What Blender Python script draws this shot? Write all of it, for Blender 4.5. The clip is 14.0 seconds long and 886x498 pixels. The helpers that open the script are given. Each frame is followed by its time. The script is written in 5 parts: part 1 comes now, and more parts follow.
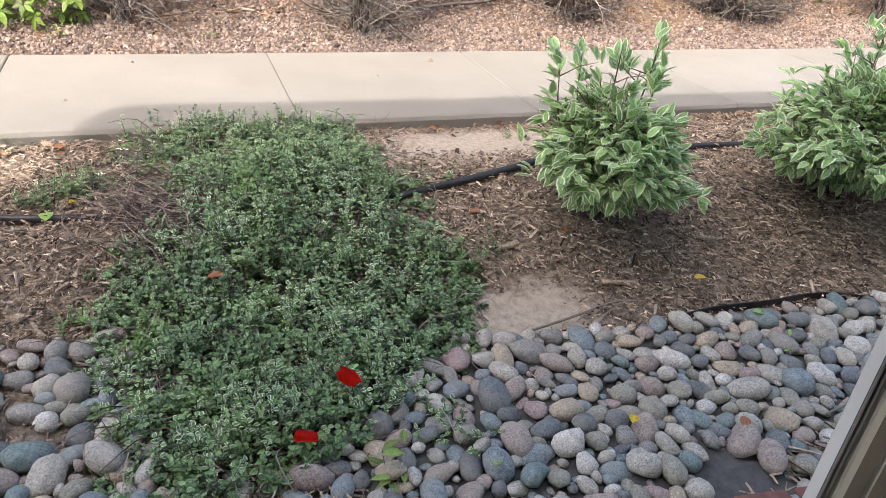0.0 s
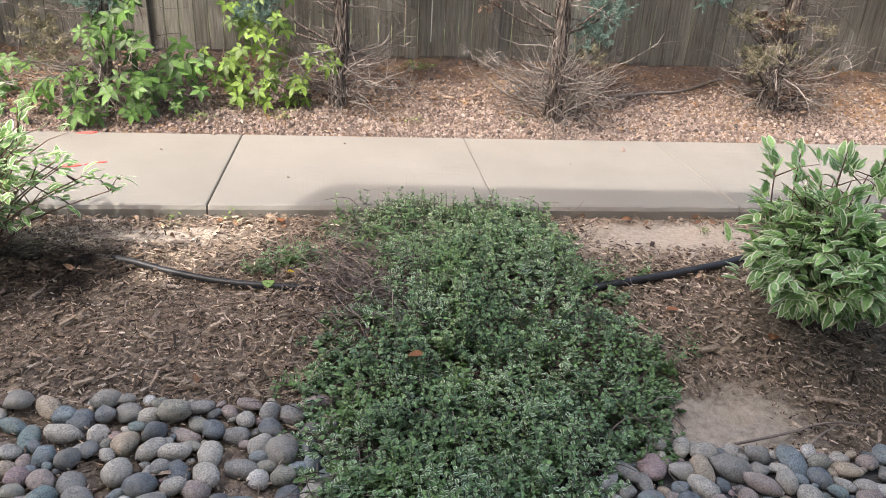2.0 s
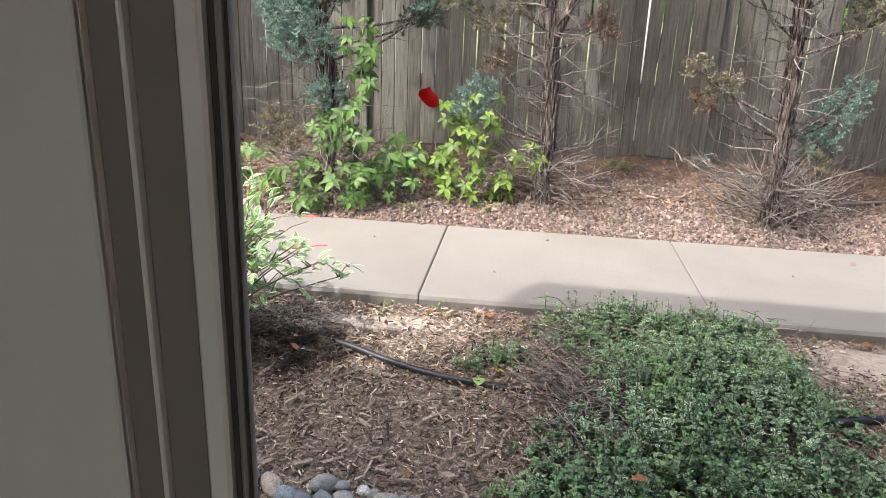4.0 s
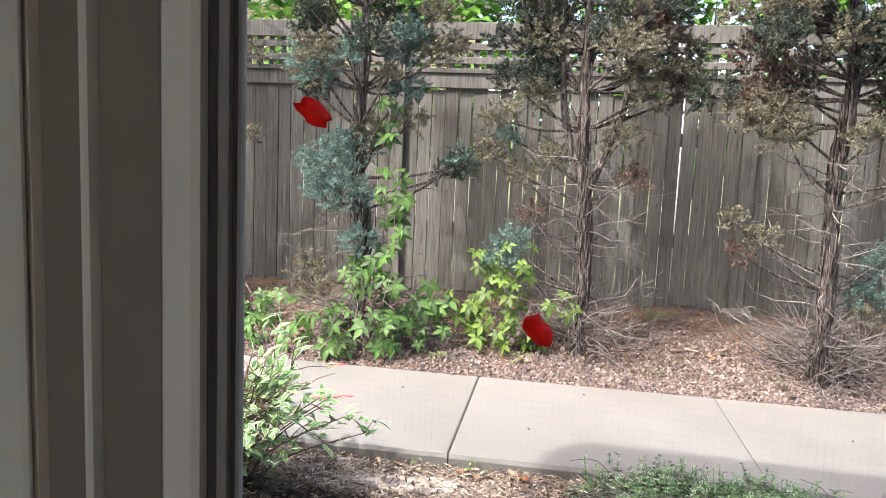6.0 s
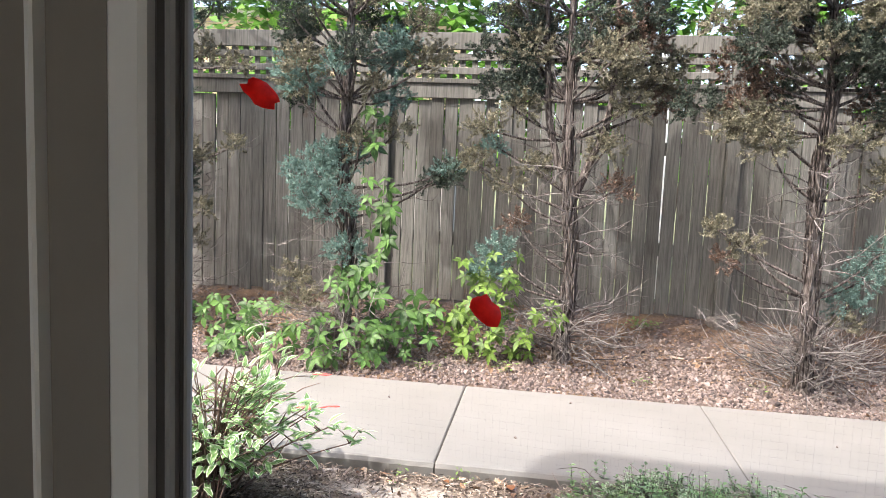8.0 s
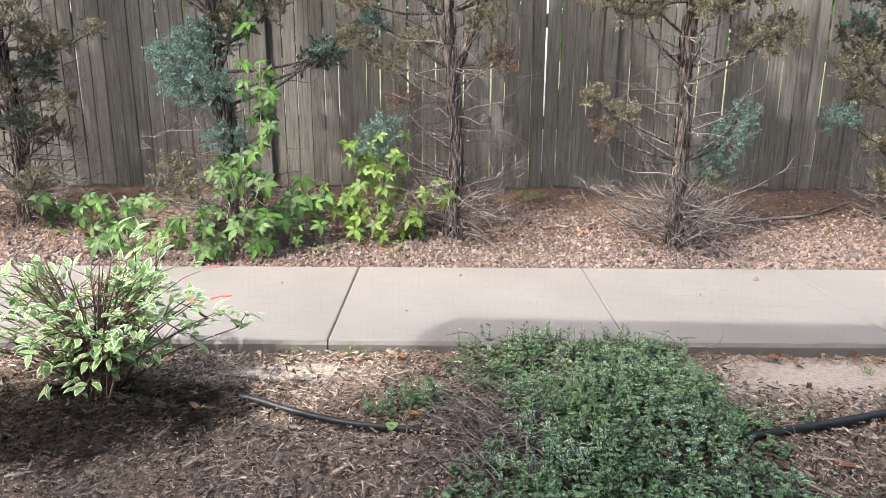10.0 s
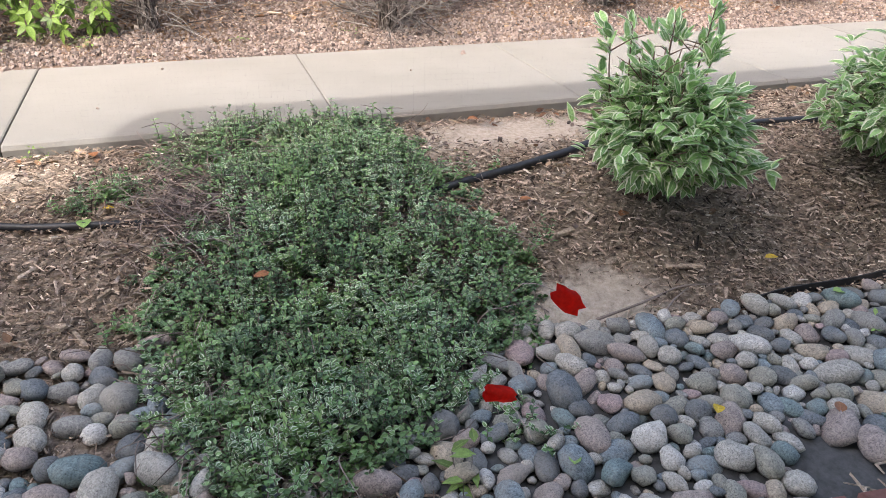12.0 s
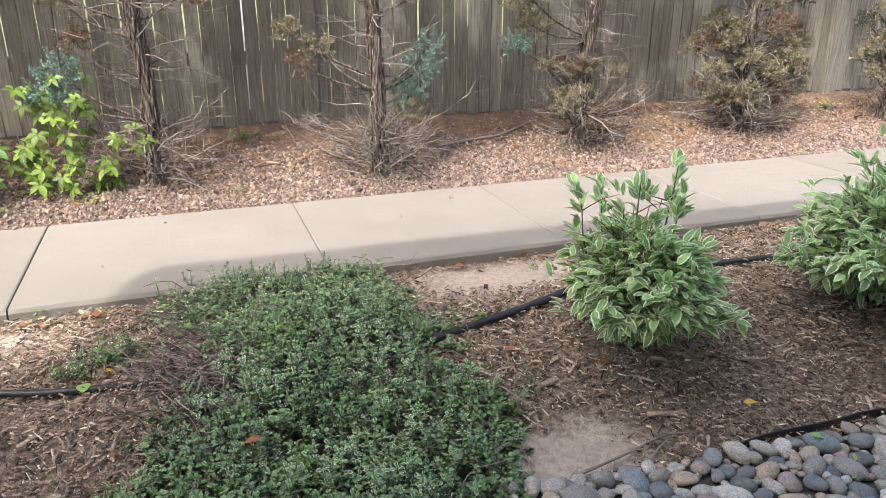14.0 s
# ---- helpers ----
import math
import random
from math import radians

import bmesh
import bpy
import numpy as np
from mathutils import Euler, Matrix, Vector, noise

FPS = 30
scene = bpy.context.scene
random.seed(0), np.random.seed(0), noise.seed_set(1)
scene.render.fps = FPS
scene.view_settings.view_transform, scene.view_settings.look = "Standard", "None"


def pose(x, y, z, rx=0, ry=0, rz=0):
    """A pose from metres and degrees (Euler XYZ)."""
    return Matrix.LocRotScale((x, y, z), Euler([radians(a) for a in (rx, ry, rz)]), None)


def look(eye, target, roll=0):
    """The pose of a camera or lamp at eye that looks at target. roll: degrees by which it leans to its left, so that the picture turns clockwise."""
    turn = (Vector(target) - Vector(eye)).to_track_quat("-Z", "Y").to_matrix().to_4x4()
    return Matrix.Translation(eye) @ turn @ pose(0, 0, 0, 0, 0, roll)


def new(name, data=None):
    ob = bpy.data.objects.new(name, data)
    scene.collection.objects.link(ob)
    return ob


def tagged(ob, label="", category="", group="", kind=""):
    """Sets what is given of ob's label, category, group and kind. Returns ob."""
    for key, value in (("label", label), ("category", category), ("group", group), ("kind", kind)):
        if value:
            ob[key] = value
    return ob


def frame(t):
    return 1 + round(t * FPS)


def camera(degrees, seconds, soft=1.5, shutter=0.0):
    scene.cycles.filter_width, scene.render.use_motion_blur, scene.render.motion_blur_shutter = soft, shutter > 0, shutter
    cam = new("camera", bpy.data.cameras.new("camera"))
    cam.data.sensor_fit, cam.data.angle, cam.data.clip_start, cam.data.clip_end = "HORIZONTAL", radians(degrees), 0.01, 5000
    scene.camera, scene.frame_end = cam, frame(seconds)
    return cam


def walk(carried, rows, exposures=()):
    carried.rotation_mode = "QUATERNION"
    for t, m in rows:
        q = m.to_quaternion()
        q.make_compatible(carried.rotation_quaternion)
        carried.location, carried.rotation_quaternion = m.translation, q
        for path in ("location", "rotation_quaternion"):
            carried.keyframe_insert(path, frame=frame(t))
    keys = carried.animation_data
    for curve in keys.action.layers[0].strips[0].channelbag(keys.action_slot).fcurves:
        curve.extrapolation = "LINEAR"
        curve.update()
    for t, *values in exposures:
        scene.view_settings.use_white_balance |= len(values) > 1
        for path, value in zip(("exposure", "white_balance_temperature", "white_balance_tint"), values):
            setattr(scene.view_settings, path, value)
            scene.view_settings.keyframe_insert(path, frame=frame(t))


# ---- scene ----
cam = camera(63.3, 14.0, soft=0.5)
PATH = [
    (0, (0.712, -2.862, 1.064), (1.378, -1.254, 0.077), 5.5),
    (0.5, (0.692, -2.859, 1.076), (1.307, -1.211, 0.124), 5.2),
    (1, (0.662, -2.853, 1.086), (1.182, -1.151, 0.174), 4.6),
    (1.5, (0.635, -2.842, 1.092), (1.027, -1.087, 0.217), 3.8),
    (2, (0.597, -2.83, 1.105), (0.843, -1.028, 0.274), 3.1),
    (2.5, (0.556, -2.838, 1.106), (0.654, -0.998, 0.327), 2.6),
    (3, (0.522, -2.845, 1.114), (0.48, -0.988, 0.372), 2.6),
    (3.5, (0.472, -2.844, 1.127), (0.324, -0.974, 0.433), 2.5),
    (4, (0.41, -2.772, 1.135), (0.197, -0.886, 0.506), 2.2),
    (4.2, (0.4, -2.757, 1.132), (0.166, -0.854, 0.564), 2.1),
    (6.3, (0.379, -2.672, 1.143), (0.06, -0.711, 0.916), 2.6),
    (6.5, (0.381, -2.668, 1.143), (0.069, -0.704, 0.925), 2.6),
    (7, (0.384, -2.667, 1.144), (0.086, -0.7, 0.941), 2.5),
    (7.2, (0.385, -2.668, 1.143), (0.092, -0.7, 0.941), 2.5),
    (9.3, (0.409, -2.694, 1.125), (0.157, -0.742, 0.773), 1.4),
    (9.5, (0.42, -2.683, 1.123), (0.217, -0.733, 0.731), 0.9),
    (10, (0.485, -2.698, 1.1), (0.47, -0.765, 0.586), 0.2),
    (10.5, (0.566, -2.732, 1.047), (0.765, -0.854, 0.39), -0.3),
    (11, (0.622, -2.738, 1.007), (0.997, -0.944, 0.206), 0.0),
    (11.5, (0.658, -2.752, 0.974), (1.159, -1.045, 0.061), 0.6),
    (12, (0.669, -2.762, 0.955), (1.268, -1.12, -0.017), 1.7),
    (12.5, (0.689, -2.76, 0.956), (1.372, -1.158, -0.028), 2.6),
    (13, (0.714, -2.764, 0.964), (1.453, -1.172, 0.004), 2.6),
    (13.5, (0.715, -2.788, 1.034), (1.444, -1.132, 0.18), 1.8),
    (14, (0.7, -2.815, 1.126), (1.336, -1.048, 0.438), 0.1),
]
EXPOSURE = [(0, 2.48, 7000, 11.5), (1, 2.38, 6950, 11.5), (2.5, 2.26, 7000, 11.5), (3.5, 2.3, 6750, 11.5), (7, 2.53, 6450, 11.5), (9.5, 2.45, 6450, 11.5),
            (10, 2.3, 6500, 11.5), (11, 2.19, 6400, 11.5), (12, 2.4, 6750, 11.5), (13.5, 2.59, 7050, 11.5), (14, 2.37, 6950, 11.5)]
walk(cam, [(t, look(e, a, r)) for t, e, a, r in PATH], EXPOSURE)

# ---------------------------------------------------------------- light
SUN_EL = radians(52)
SUN_TO = Vector((0.75 * math.cos(SUN_EL), 0.66 * math.cos(SUN_EL), -math.sin(SUN_EL))).normalized()
world = bpy.data.worlds.new("world")
scene.world = world
world.use_nodes = True
wn = world.node_tree
sky = wn.nodes.new("ShaderNodeTexSky")
sky.sky_type = "NISHITA"
sky.sun_disc = False
sky.sun_elevation = SUN_EL
sky.sun_rotation = math.atan2(-SUN_TO.x, -SUN_TO.y)
sky.air_density, sky.dust_density, sky.ozone_density = 1.0, 4.5, 0.4
background = wn.nodes["Background"]
background.inputs["Strength"].default_value = 0.15
wn.links.new(sky.outputs[0], background.inputs["Color"])
sun_data = bpy.data.lights.new("sun", "SUN")
sun_data.energy, sun_data.angle, sun_data.color = 1.12, radians(0.8), (1.0, 0.987, 0.97)
sun = new("sun", sun_data)
sun.matrix_world = look((0, 0, 12), Vector((0, 0, 12)) + SUN_TO)


# ---------------------------------------------------------------- material tools
def material(name, rough=0.85, spec=0.3):
    m = bpy.data.materials.new(name)
    m.use_nodes = True
    nt = m.node_tree
    b = nt.nodes["Principled BSDF"]
    b.inputs["Roughness"].default_value = rough
    b.inputs["Specular IOR Level"].default_value = spec
    return m, nt, b


def nd(nt, kind, **kw):
    n = nt.nodes.new(kind)
    for k, v in kw.items():
        n.inputs[k.replace("_", " ")].default_value = v
    return n


def coords(nt, kind="Object", scale=(1, 1, 1)):
    tc = nt.nodes.new("ShaderNodeTexCoord")
    mp = nt.nodes.new("ShaderNodeMapping")
    mp.inputs["Scale"].default_value = scale
    nt.links.new(tc.outputs[kind], mp.inputs["Vector"])
    return mp.outputs[0]


def world_pos(nt, scale=(1, 1, 1)):
    g = nt.nodes.new("ShaderNodeNewGeometry")
    mp = nt.nodes.new("ShaderNodeMapping")
    mp.inputs["Scale"].default_value = scale
    nt.links.new(g.outputs["Position"], mp.inputs["Vector"])
    return mp.outputs[0]


def noise_tex(nt, vec, scale, detail=5.0, rough=0.6, distort=0.0):
    n = nd(nt, "ShaderNodeTexNoise", Scale=scale, Detail=detail, Roughness=rough, Distortion=distort)
    nt.links.new(vec, n.inputs["Vector"])
    return n.outputs["Fac"]


def ramp(nt, fac, stops, constant=False):
    r = nt.nodes.new("ShaderNodeValToRGB")
    if constant:
        r.color_ramp.interpolation = "CONSTANT"
    els = r.color_ramp.elements
    while len(els) < len(stops):
        els.new(0.5)
    for e, (p, c) in zip(els, stops):
        e.position, e.color = p, (*c, 1)
    nt.links.new(fac, r.inputs["Fac"])
    return r.outputs["Color"]


def grey(nt, fac, a, b, va=0.0, vb=1.0):
    return ramp(nt, fac, [(a, (va,) * 3), (b, (vb,) * 3)])


def mix(nt, fac, a, b, mode="MIX"):
    m = nt.nodes.new("ShaderNodeMix")
    m.data_type, m.blend_type = "RGBA", mode
    for sock, v in ((m.inputs[0], fac), (m.inputs[6], a), (m.inputs[7], b)):
        if isinstance(v, (int, float)):
            sock.default_value = v
        elif isinstance(v, tuple):
            sock.default_value = (*v, 1)
        else:
            nt.links.new(v, sock)
    return m.outputs[2]


def math_node(nt, op, a, b=0.0):
    m = nt.nodes.new("ShaderNodeMath")
    m.operation = op
    for sock, v in zip(m.inputs, (a, b)):
        if isinstance(v, (int, float)):
            sock.default_value = v
        else:
            nt.links.new(v, sock)
    return m.outputs[0]


def bump(nt, bsdf, height, strength=0.4, dist=0.01):
    b = nt.nodes.new("ShaderNodeBump")
    b.inputs["Strength"].default_value = strength
    b.inputs["Distance"].default_value = dist
    nt.links.new(height, b.inputs["Height"])
    nt.links.new(b.outputs[0], bsdf.inputs["Normal"])


def island(nt):
    return nt.nodes.new("ShaderNodeNewGeometry").outputs["Random Per Island"]


def obj_random(nt):
    return nt.nodes.new("ShaderNodeObjectInfo").outputs["Random"]


def set_colour(nt, b, c):
    nt.links.new(c, b.inputs["Base Color"])


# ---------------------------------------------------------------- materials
SHADE_DAMP_SPOTS = [(-0.82, -0.52, 0.66, 0.26), (-0.36, -0.43, 0.30, 0.15)]
BARE_SPOTS = [(1.97, -0.19, 0.62, 0.22), (1.68, -1.23, 0.36, 0.17), (-0.12, -0.15, 0.30, 0.09), (1.5, -1.42, 0.2, 0.16)]


def shade_and_damp(nt, p, c):
    """Darker bed around the leggy shrub: its shadow painted in, along with wet soil."""
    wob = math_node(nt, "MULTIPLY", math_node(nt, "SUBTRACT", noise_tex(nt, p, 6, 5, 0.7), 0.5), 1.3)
    for cx, cy, rx, ry in SHADE_DAMP_SPOTS:
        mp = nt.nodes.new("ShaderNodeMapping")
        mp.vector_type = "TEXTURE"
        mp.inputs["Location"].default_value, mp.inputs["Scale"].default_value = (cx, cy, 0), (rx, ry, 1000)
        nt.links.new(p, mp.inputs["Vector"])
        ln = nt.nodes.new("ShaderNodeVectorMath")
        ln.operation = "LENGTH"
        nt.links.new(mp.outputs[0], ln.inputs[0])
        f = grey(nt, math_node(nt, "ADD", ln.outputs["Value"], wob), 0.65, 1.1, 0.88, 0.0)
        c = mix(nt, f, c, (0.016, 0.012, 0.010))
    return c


def m_soil():
    m, nt, b = material("soil_and_duff", 0.95, 0.1)
    p = world_pos(nt)
    sep = nt.nodes.new("ShaderNodeSeparateXYZ")
    nt.links.new(p, sep.inputs[0])
    n1 = noise_tex(nt, p, 1.6, 4)
    n2 = noise_tex(nt, p, 45, 6, 0.7)
    n3 = noise_tex(nt, p, 180, 4, 0.7)
    mulch = ramp(nt, n2, [(0.28, (0.045, 0.034, 0.026)), (0.5, (0.24, 0.188, 0.145)), (0.72, (0.46, 0.37, 0.29))])
    dirt = ramp(nt, n3, [(0.3, (0.30, 0.235, 0.175)), (0.7, (0.45, 0.36, 0.28))])
    bed = mix(nt, grey(nt, n1, 0.60, 0.72, 0.0, 0.6), mulch, dirt)
    sand = ramp(nt, n2, [(0.3, (0.34, 0.275, 0.215)), (0.5, (0.48, 0.405, 0.33)), (0.72, (0.60, 0.515, 0.43))])
    wob = math_node(nt, "MULTIPLY", math_node(nt, "SUBTRACT", noise_tex(nt, p, 9, 6, 0.75), 0.5), 2.0)
    for cx, cy, rx, ry in BARE_SPOTS:
        mp = nt.nodes.new("ShaderNodeMapping")
        mp.vector_type = "TEXTURE"
        mp.inputs["Location"].default_value, mp.inputs["Scale"].default_value = (cx, cy, 0), (rx, ry, 1000)
        nt.links.new(p, mp.inputs["Vector"])
        ln = nt.nodes.new("ShaderNodeVectorMath")
        ln.operation = "LENGTH"
        nt.links.new(mp.outputs[0], ln.inputs[0])
        f = grey(nt, math_node(nt, "ADD", ln.outputs["Value"], wob), 0.55, 1.05, 1.0, 0.0)
        bed = mix(nt, f, bed, sand)
    bed = shade_and_damp(nt, p, bed)
    grit = ramp(nt, n2, [(0.3, (0.06, 0.044, 0.038)), (0.6, (0.155, 0.115, 0.097)), (0.8, (0.24, 0.185, 0.155))])
    duff = ramp(nt, n3, [(0.3, (0.10, 0.062, 0.039)), (0.7, (0.29, 0.19, 0.12))])
    back = mix(nt, grey(nt, noise_tex(nt, p, 2.2, 3), 0.45, 0.62), grit, duff)
    lawn = ramp(nt, n3, [(0.3, (0.10, 0.11, 0.055)), (0.7, (0.19, 0.20, 0.11))])
    c = mix(nt, math_node(nt, "GREATER_THAN", sep.outputs[1], 0.5), bed, back)
    c = mix(nt, math_node(nt, "GREATER_THAN", sep.outputs[1], 2.9), c, lawn)
    set_colour(nt, b, c)
    bump(nt, b, n2, 1.0, 0.02)
    return m


def m_concrete():
    m, nt, b = material("broom_finished_concrete", 0.9, 0.25)
    p = world_pos(nt)
    big = noise_tex(nt, p, 1.3, 5, 0.6)
    fine = noise_tex(nt, p, 220, 3, 0.6)
    broom = noise_tex(nt, world_pos(nt, (260, 5, 1)), 1.0, 2, 0.5)
    c = ramp(nt, big, [(0.3, (0.160, 0.151, 0.133)), (0.52, (0.185, 0.175, 0.156)), (0.75, (0.208, 0.198, 0.178))])
    spots = grey(nt, noise_tex(nt, p, 32, 3, 0.5), 0.70, 0.76, 0.0, 0.35)
    c = mix(nt, spots, c, (0.30, 0.25, 0.20))
    c = mix(nt, 0.25, c, ramp(nt, fine, [(0.3, (0.35,) * 3), (0.7, (0.66,) * 3)]), "OVERLAY")
    c = mix(nt, obj_random(nt), c, mix(nt, 0.08, c, (0.42, 0.40, 0.38)))
    set_colour(nt, b, c)
    bump(nt, b, math_node(nt, "ADD", fine, broom), 0.25, 0.003)
    return m


def m_stone():
    m, nt, b = material("river_cobble", 0.62, 0.35)
    r = obj_random(nt)
    r2 = math_node(nt, "FRACT", math_node(nt, "MULTIPLY", r, 37.3))
    isl = island(nt)
    pick = math_node(nt, "FRACT", math_node(nt, "ADD", r, isl))
    base = ramp(nt, pick, [
        (0.0, (0.215, 0.20, 0.18)), (0.10, (0.37, 0.34, 0.295)), (0.22, (0.105, 0.118, 0.13)), (0.31, (0.44, 0.40, 0.34)),
        (0.40, (0.165, 0.205, 0.225)), (0.49, (0.30, 0.225, 0.195)), (0.58, (0.25, 0.235, 0.185)), (0.67, (0.40, 0.31, 0.215)),
        (0.75, (0.075, 0.078, 0.082)), (0.81, (0.125, 0.185, 0.185)), (0.88, (0.54, 0.51, 0.47)), (0.95, (0.31, 0.20, 0.19))], True)
    base = mix(nt, 0.25, base, (0.225, 0.245, 0.25))
    v = world_pos(nt)
    off = nt.nodes.new("ShaderNodeVectorMath")
    off.operation = "ADD"
    comb = nt.nodes.new("ShaderNodeCombineXYZ")
    for i in range(3):
        nt.links.new(math_node(nt, "MULTIPLY", r2, 9.0 + i), comb.inputs[i])
    nt.links.new(v, off.inputs[0])
    nt.links.new(comb.outputs[0], off.inputs[1])
    v = off.outputs[0]
    speck = noise_tex(nt, v, 230, 3, 0.8)
    blot = noise_tex(nt, v, 34, 6, 0.75, 1.6)
    c = mix(nt, 1.0, base, ramp(nt, blot, [(0.32, (0.58, 0.59, 0.61)), (0.68, (1.22, 1.20, 1.16))]), "MULTIPLY")
    c = mix(nt, 1.0, c, ramp(nt, speck, [(0.34, (0.42,) * 3), (0.46, (0.98,) * 3), (0.64, (1.42,) * 3)]), "MULTIPLY")
    c = mix(nt, grey(nt, noise_tex(nt, world_pos(nt), 7, 5, 0.7), 0.46, 0.70, 0.0, 0.45), c, (0.34, 0.30, 0.245))
    set_colour(nt, b, c)
    bump(nt, b, math_node(nt, "ADD", math_node(nt, "MULTIPLY", blot, 2.0), speck), 0.3, 0.004)
    return m


def m_island(name, stops, rough=0.9, scale=60, spread=0.5, spec=0.2, stretch=(1, 1, 1)):
    """Many small pieces in one mesh, each with its own tone."""
    m, nt, b = material(name, rough, spec)
    c = ramp(nt, island(nt), stops)
    n = noise_tex(nt, world_pos(nt, stretch), scale, 4, 0.7)
    c = mix(nt, 1.0, c, ramp(nt, n, [(0.3, (1 - spread,) * 3), (0.7, (1 + spread,) * 3)]), "MULTIPLY")
    set_colour(nt, b, c)
    bump(nt, b, n, 0.35, 0.003)
    return m


def m_wood():
    m, nt, b = material("weathered_fence_wood", 0.88, 0.15)
    r = obj_random(nt)
    v = coords(nt, "Object", (75, 75, 4.0))
    off = nt.nodes.new("ShaderNodeVectorMath")
    off.operation = "ADD"
    comb = nt.nodes.new("ShaderNodeCombineXYZ")
    for i in range(3):
        nt.links.new(math_node(nt, "MULTIPLY", r, 50.0 + 7 * i), comb.inputs[i])
    nt.links.new(v, off.inputs[0])
    nt.links.new(comb.outputs[0], off.inputs[1])
    g = noise_tex(nt, off.outputs[0], 1.0, 6, 0.65, 0.6)
    big = noise_tex(nt, world_pos(nt, (3, 3, 1.2)), 1.0, 4, 0.6)
    c = ramp(nt, g, [(0.25, (0.072, 0.070, 0.066)), (0.5, (0.158, 0.155, 0.146)), (0.8, (0.245, 0.242, 0.229))])
    c = mix(nt, 1.0, c, ramp(nt, big, [(0.3, (0.80, 0.80, 0.77)), (0.7, (1.12, 1.1, 1.04))]), "MULTIPLY")
    c = mix(nt, 1.0, c, ramp(nt, r, [(0.0, (0.82, 0.81, 0.79)), (1.0, (1.14, 1.13, 1.11))]), "MULTIPLY")
    knot = grey(nt, noise_tex(nt, world_pos(nt, (9, 9, 5)), 1.0, 1, 0.3), 0.74, 0.78, 0.0, 0.5)
    c = mix(nt, knot, c, (0.10, 0.075, 0.055))
    set_colour(nt, b, c)
    bump(nt, b, g, 0.5, 0.003)
    return m


def m_bark():
    m, nt, b = material("shaggy_juniper_bark", 0.92, 0.1)
    g = noise_tex(nt, world_pos(nt, (70, 70, 9)), 1.0, 5, 0.7, 0.8)
    c = ramp(nt, g, [(0.36, (0.020, 0.016, 0.014)), (0.52, (0.125, 0.105, 0.094)), (0.70, (0.33, 0.295, 0.265))])
    set_colour(nt, b, c)
    bump(nt, b, g, 1.0, 0.012)
    return m


def m_leaf(name, mid, dark, edge=None, edge_at=0.62, rough=0.5, glow=0.3, edge_share=1.0, patch=None):
    """Leaf with midrib, tone per leaf and, where given, a pale margin."""
    m, nt, b = material(name, rough, 0.35)
    r = island(nt)
    c = ramp(nt, r, [(0.0, dark), (0.6, mid), (1.0, tuple(min(1, v * 1.5) for v in mid))])
    uv = nt.nodes.new("ShaderNodeUVMap")
    sep = nt.nodes.new("ShaderNodeSeparateXYZ")
    nt.links.new(uv.outputs[0], sep.inputs[0])
    across = math_node(nt, "ABSOLUTE", math_node(nt, "SUBTRACT", math_node(nt, "MULTIPLY", sep.outputs[0], 2.0), 1.0))
    n = noise_tex(nt, world_pos(nt), 130, 2, 0.5)
    c = mix(nt, 1.0, c, ramp(nt, n, [(0.3, (0.8,) * 3), (0.7, (1.2,) * 3)]), "MULTIPLY")
    if patch:
        c = mix(nt, grey(nt, noise_tex(nt, world_pos(nt), 6, 3, 0.6), 0.46, 0.66, 0.0, 0.75), c, patch)
    rib = grey(nt, across, 0.04, 0.10, 0.35, 0.0)
    c = mix(nt, rib, c, tuple(min(1, v * 1.8 + 0.03) for v in mid))
    if edge:
        wob = math_node(nt, "ADD", across, math_node(nt, "MULTIPLY", math_node(nt, "SUBTRACT", n, 0.5), 0.5))
        f = grey(nt, wob, edge_at, edge_at + 0.1)
        r2 = math_node(nt, "FRACT", math_node(nt, "MULTIPLY", r, 17.7))
        f = math_node(nt, "MULTIPLY", f, math_node(nt, "LESS_THAN", r2, edge_share))
        if patch:
            f = math_node(nt, "MULTIPLY", f, grey(nt, noise_tex(nt, world_pos(nt), 4.5, 3, 0.6), 0.42, 0.6, 0.25, 1.0))
        c = mix(nt, f, c, edge)
    set_colour(nt, b, c)
    tr = nt.nodes.new("ShaderNodeBsdfTranslucent")
    nt.links.new(c, tr.inputs["Color"])
    mx = nt.nodes.new("ShaderNodeMixShader")
    mx.inputs[0].default_value = glow
    nt.links.new(b.outputs[0], mx.inputs[1])
    nt.links.new(tr.outputs[0], mx.inputs[2])
    nt.links.new(mx.outputs[0], nt.nodes["Material Output"].inputs["Surface"])
    return m


def m_plain(name, colour, rough=0.5, spec=0.4, vary=0.12, scale=30, metal=0.0):
    m, nt, b = material(name, rough, spec)
    b.inputs["Metallic"].default_value = metal
    n = noise_tex(nt, world_pos(nt), scale, 5, 0.65)
    lo = tuple(v * (1 - vary) for v in colour)
    hi = tuple(min(1, v * (1 + vary)) for v in colour)
    set_colour(nt, b, ramp(nt, n, [(0.3, lo), (0.7, hi)]))
    bump(nt, b, n, 0.08, 0.002)
    return m


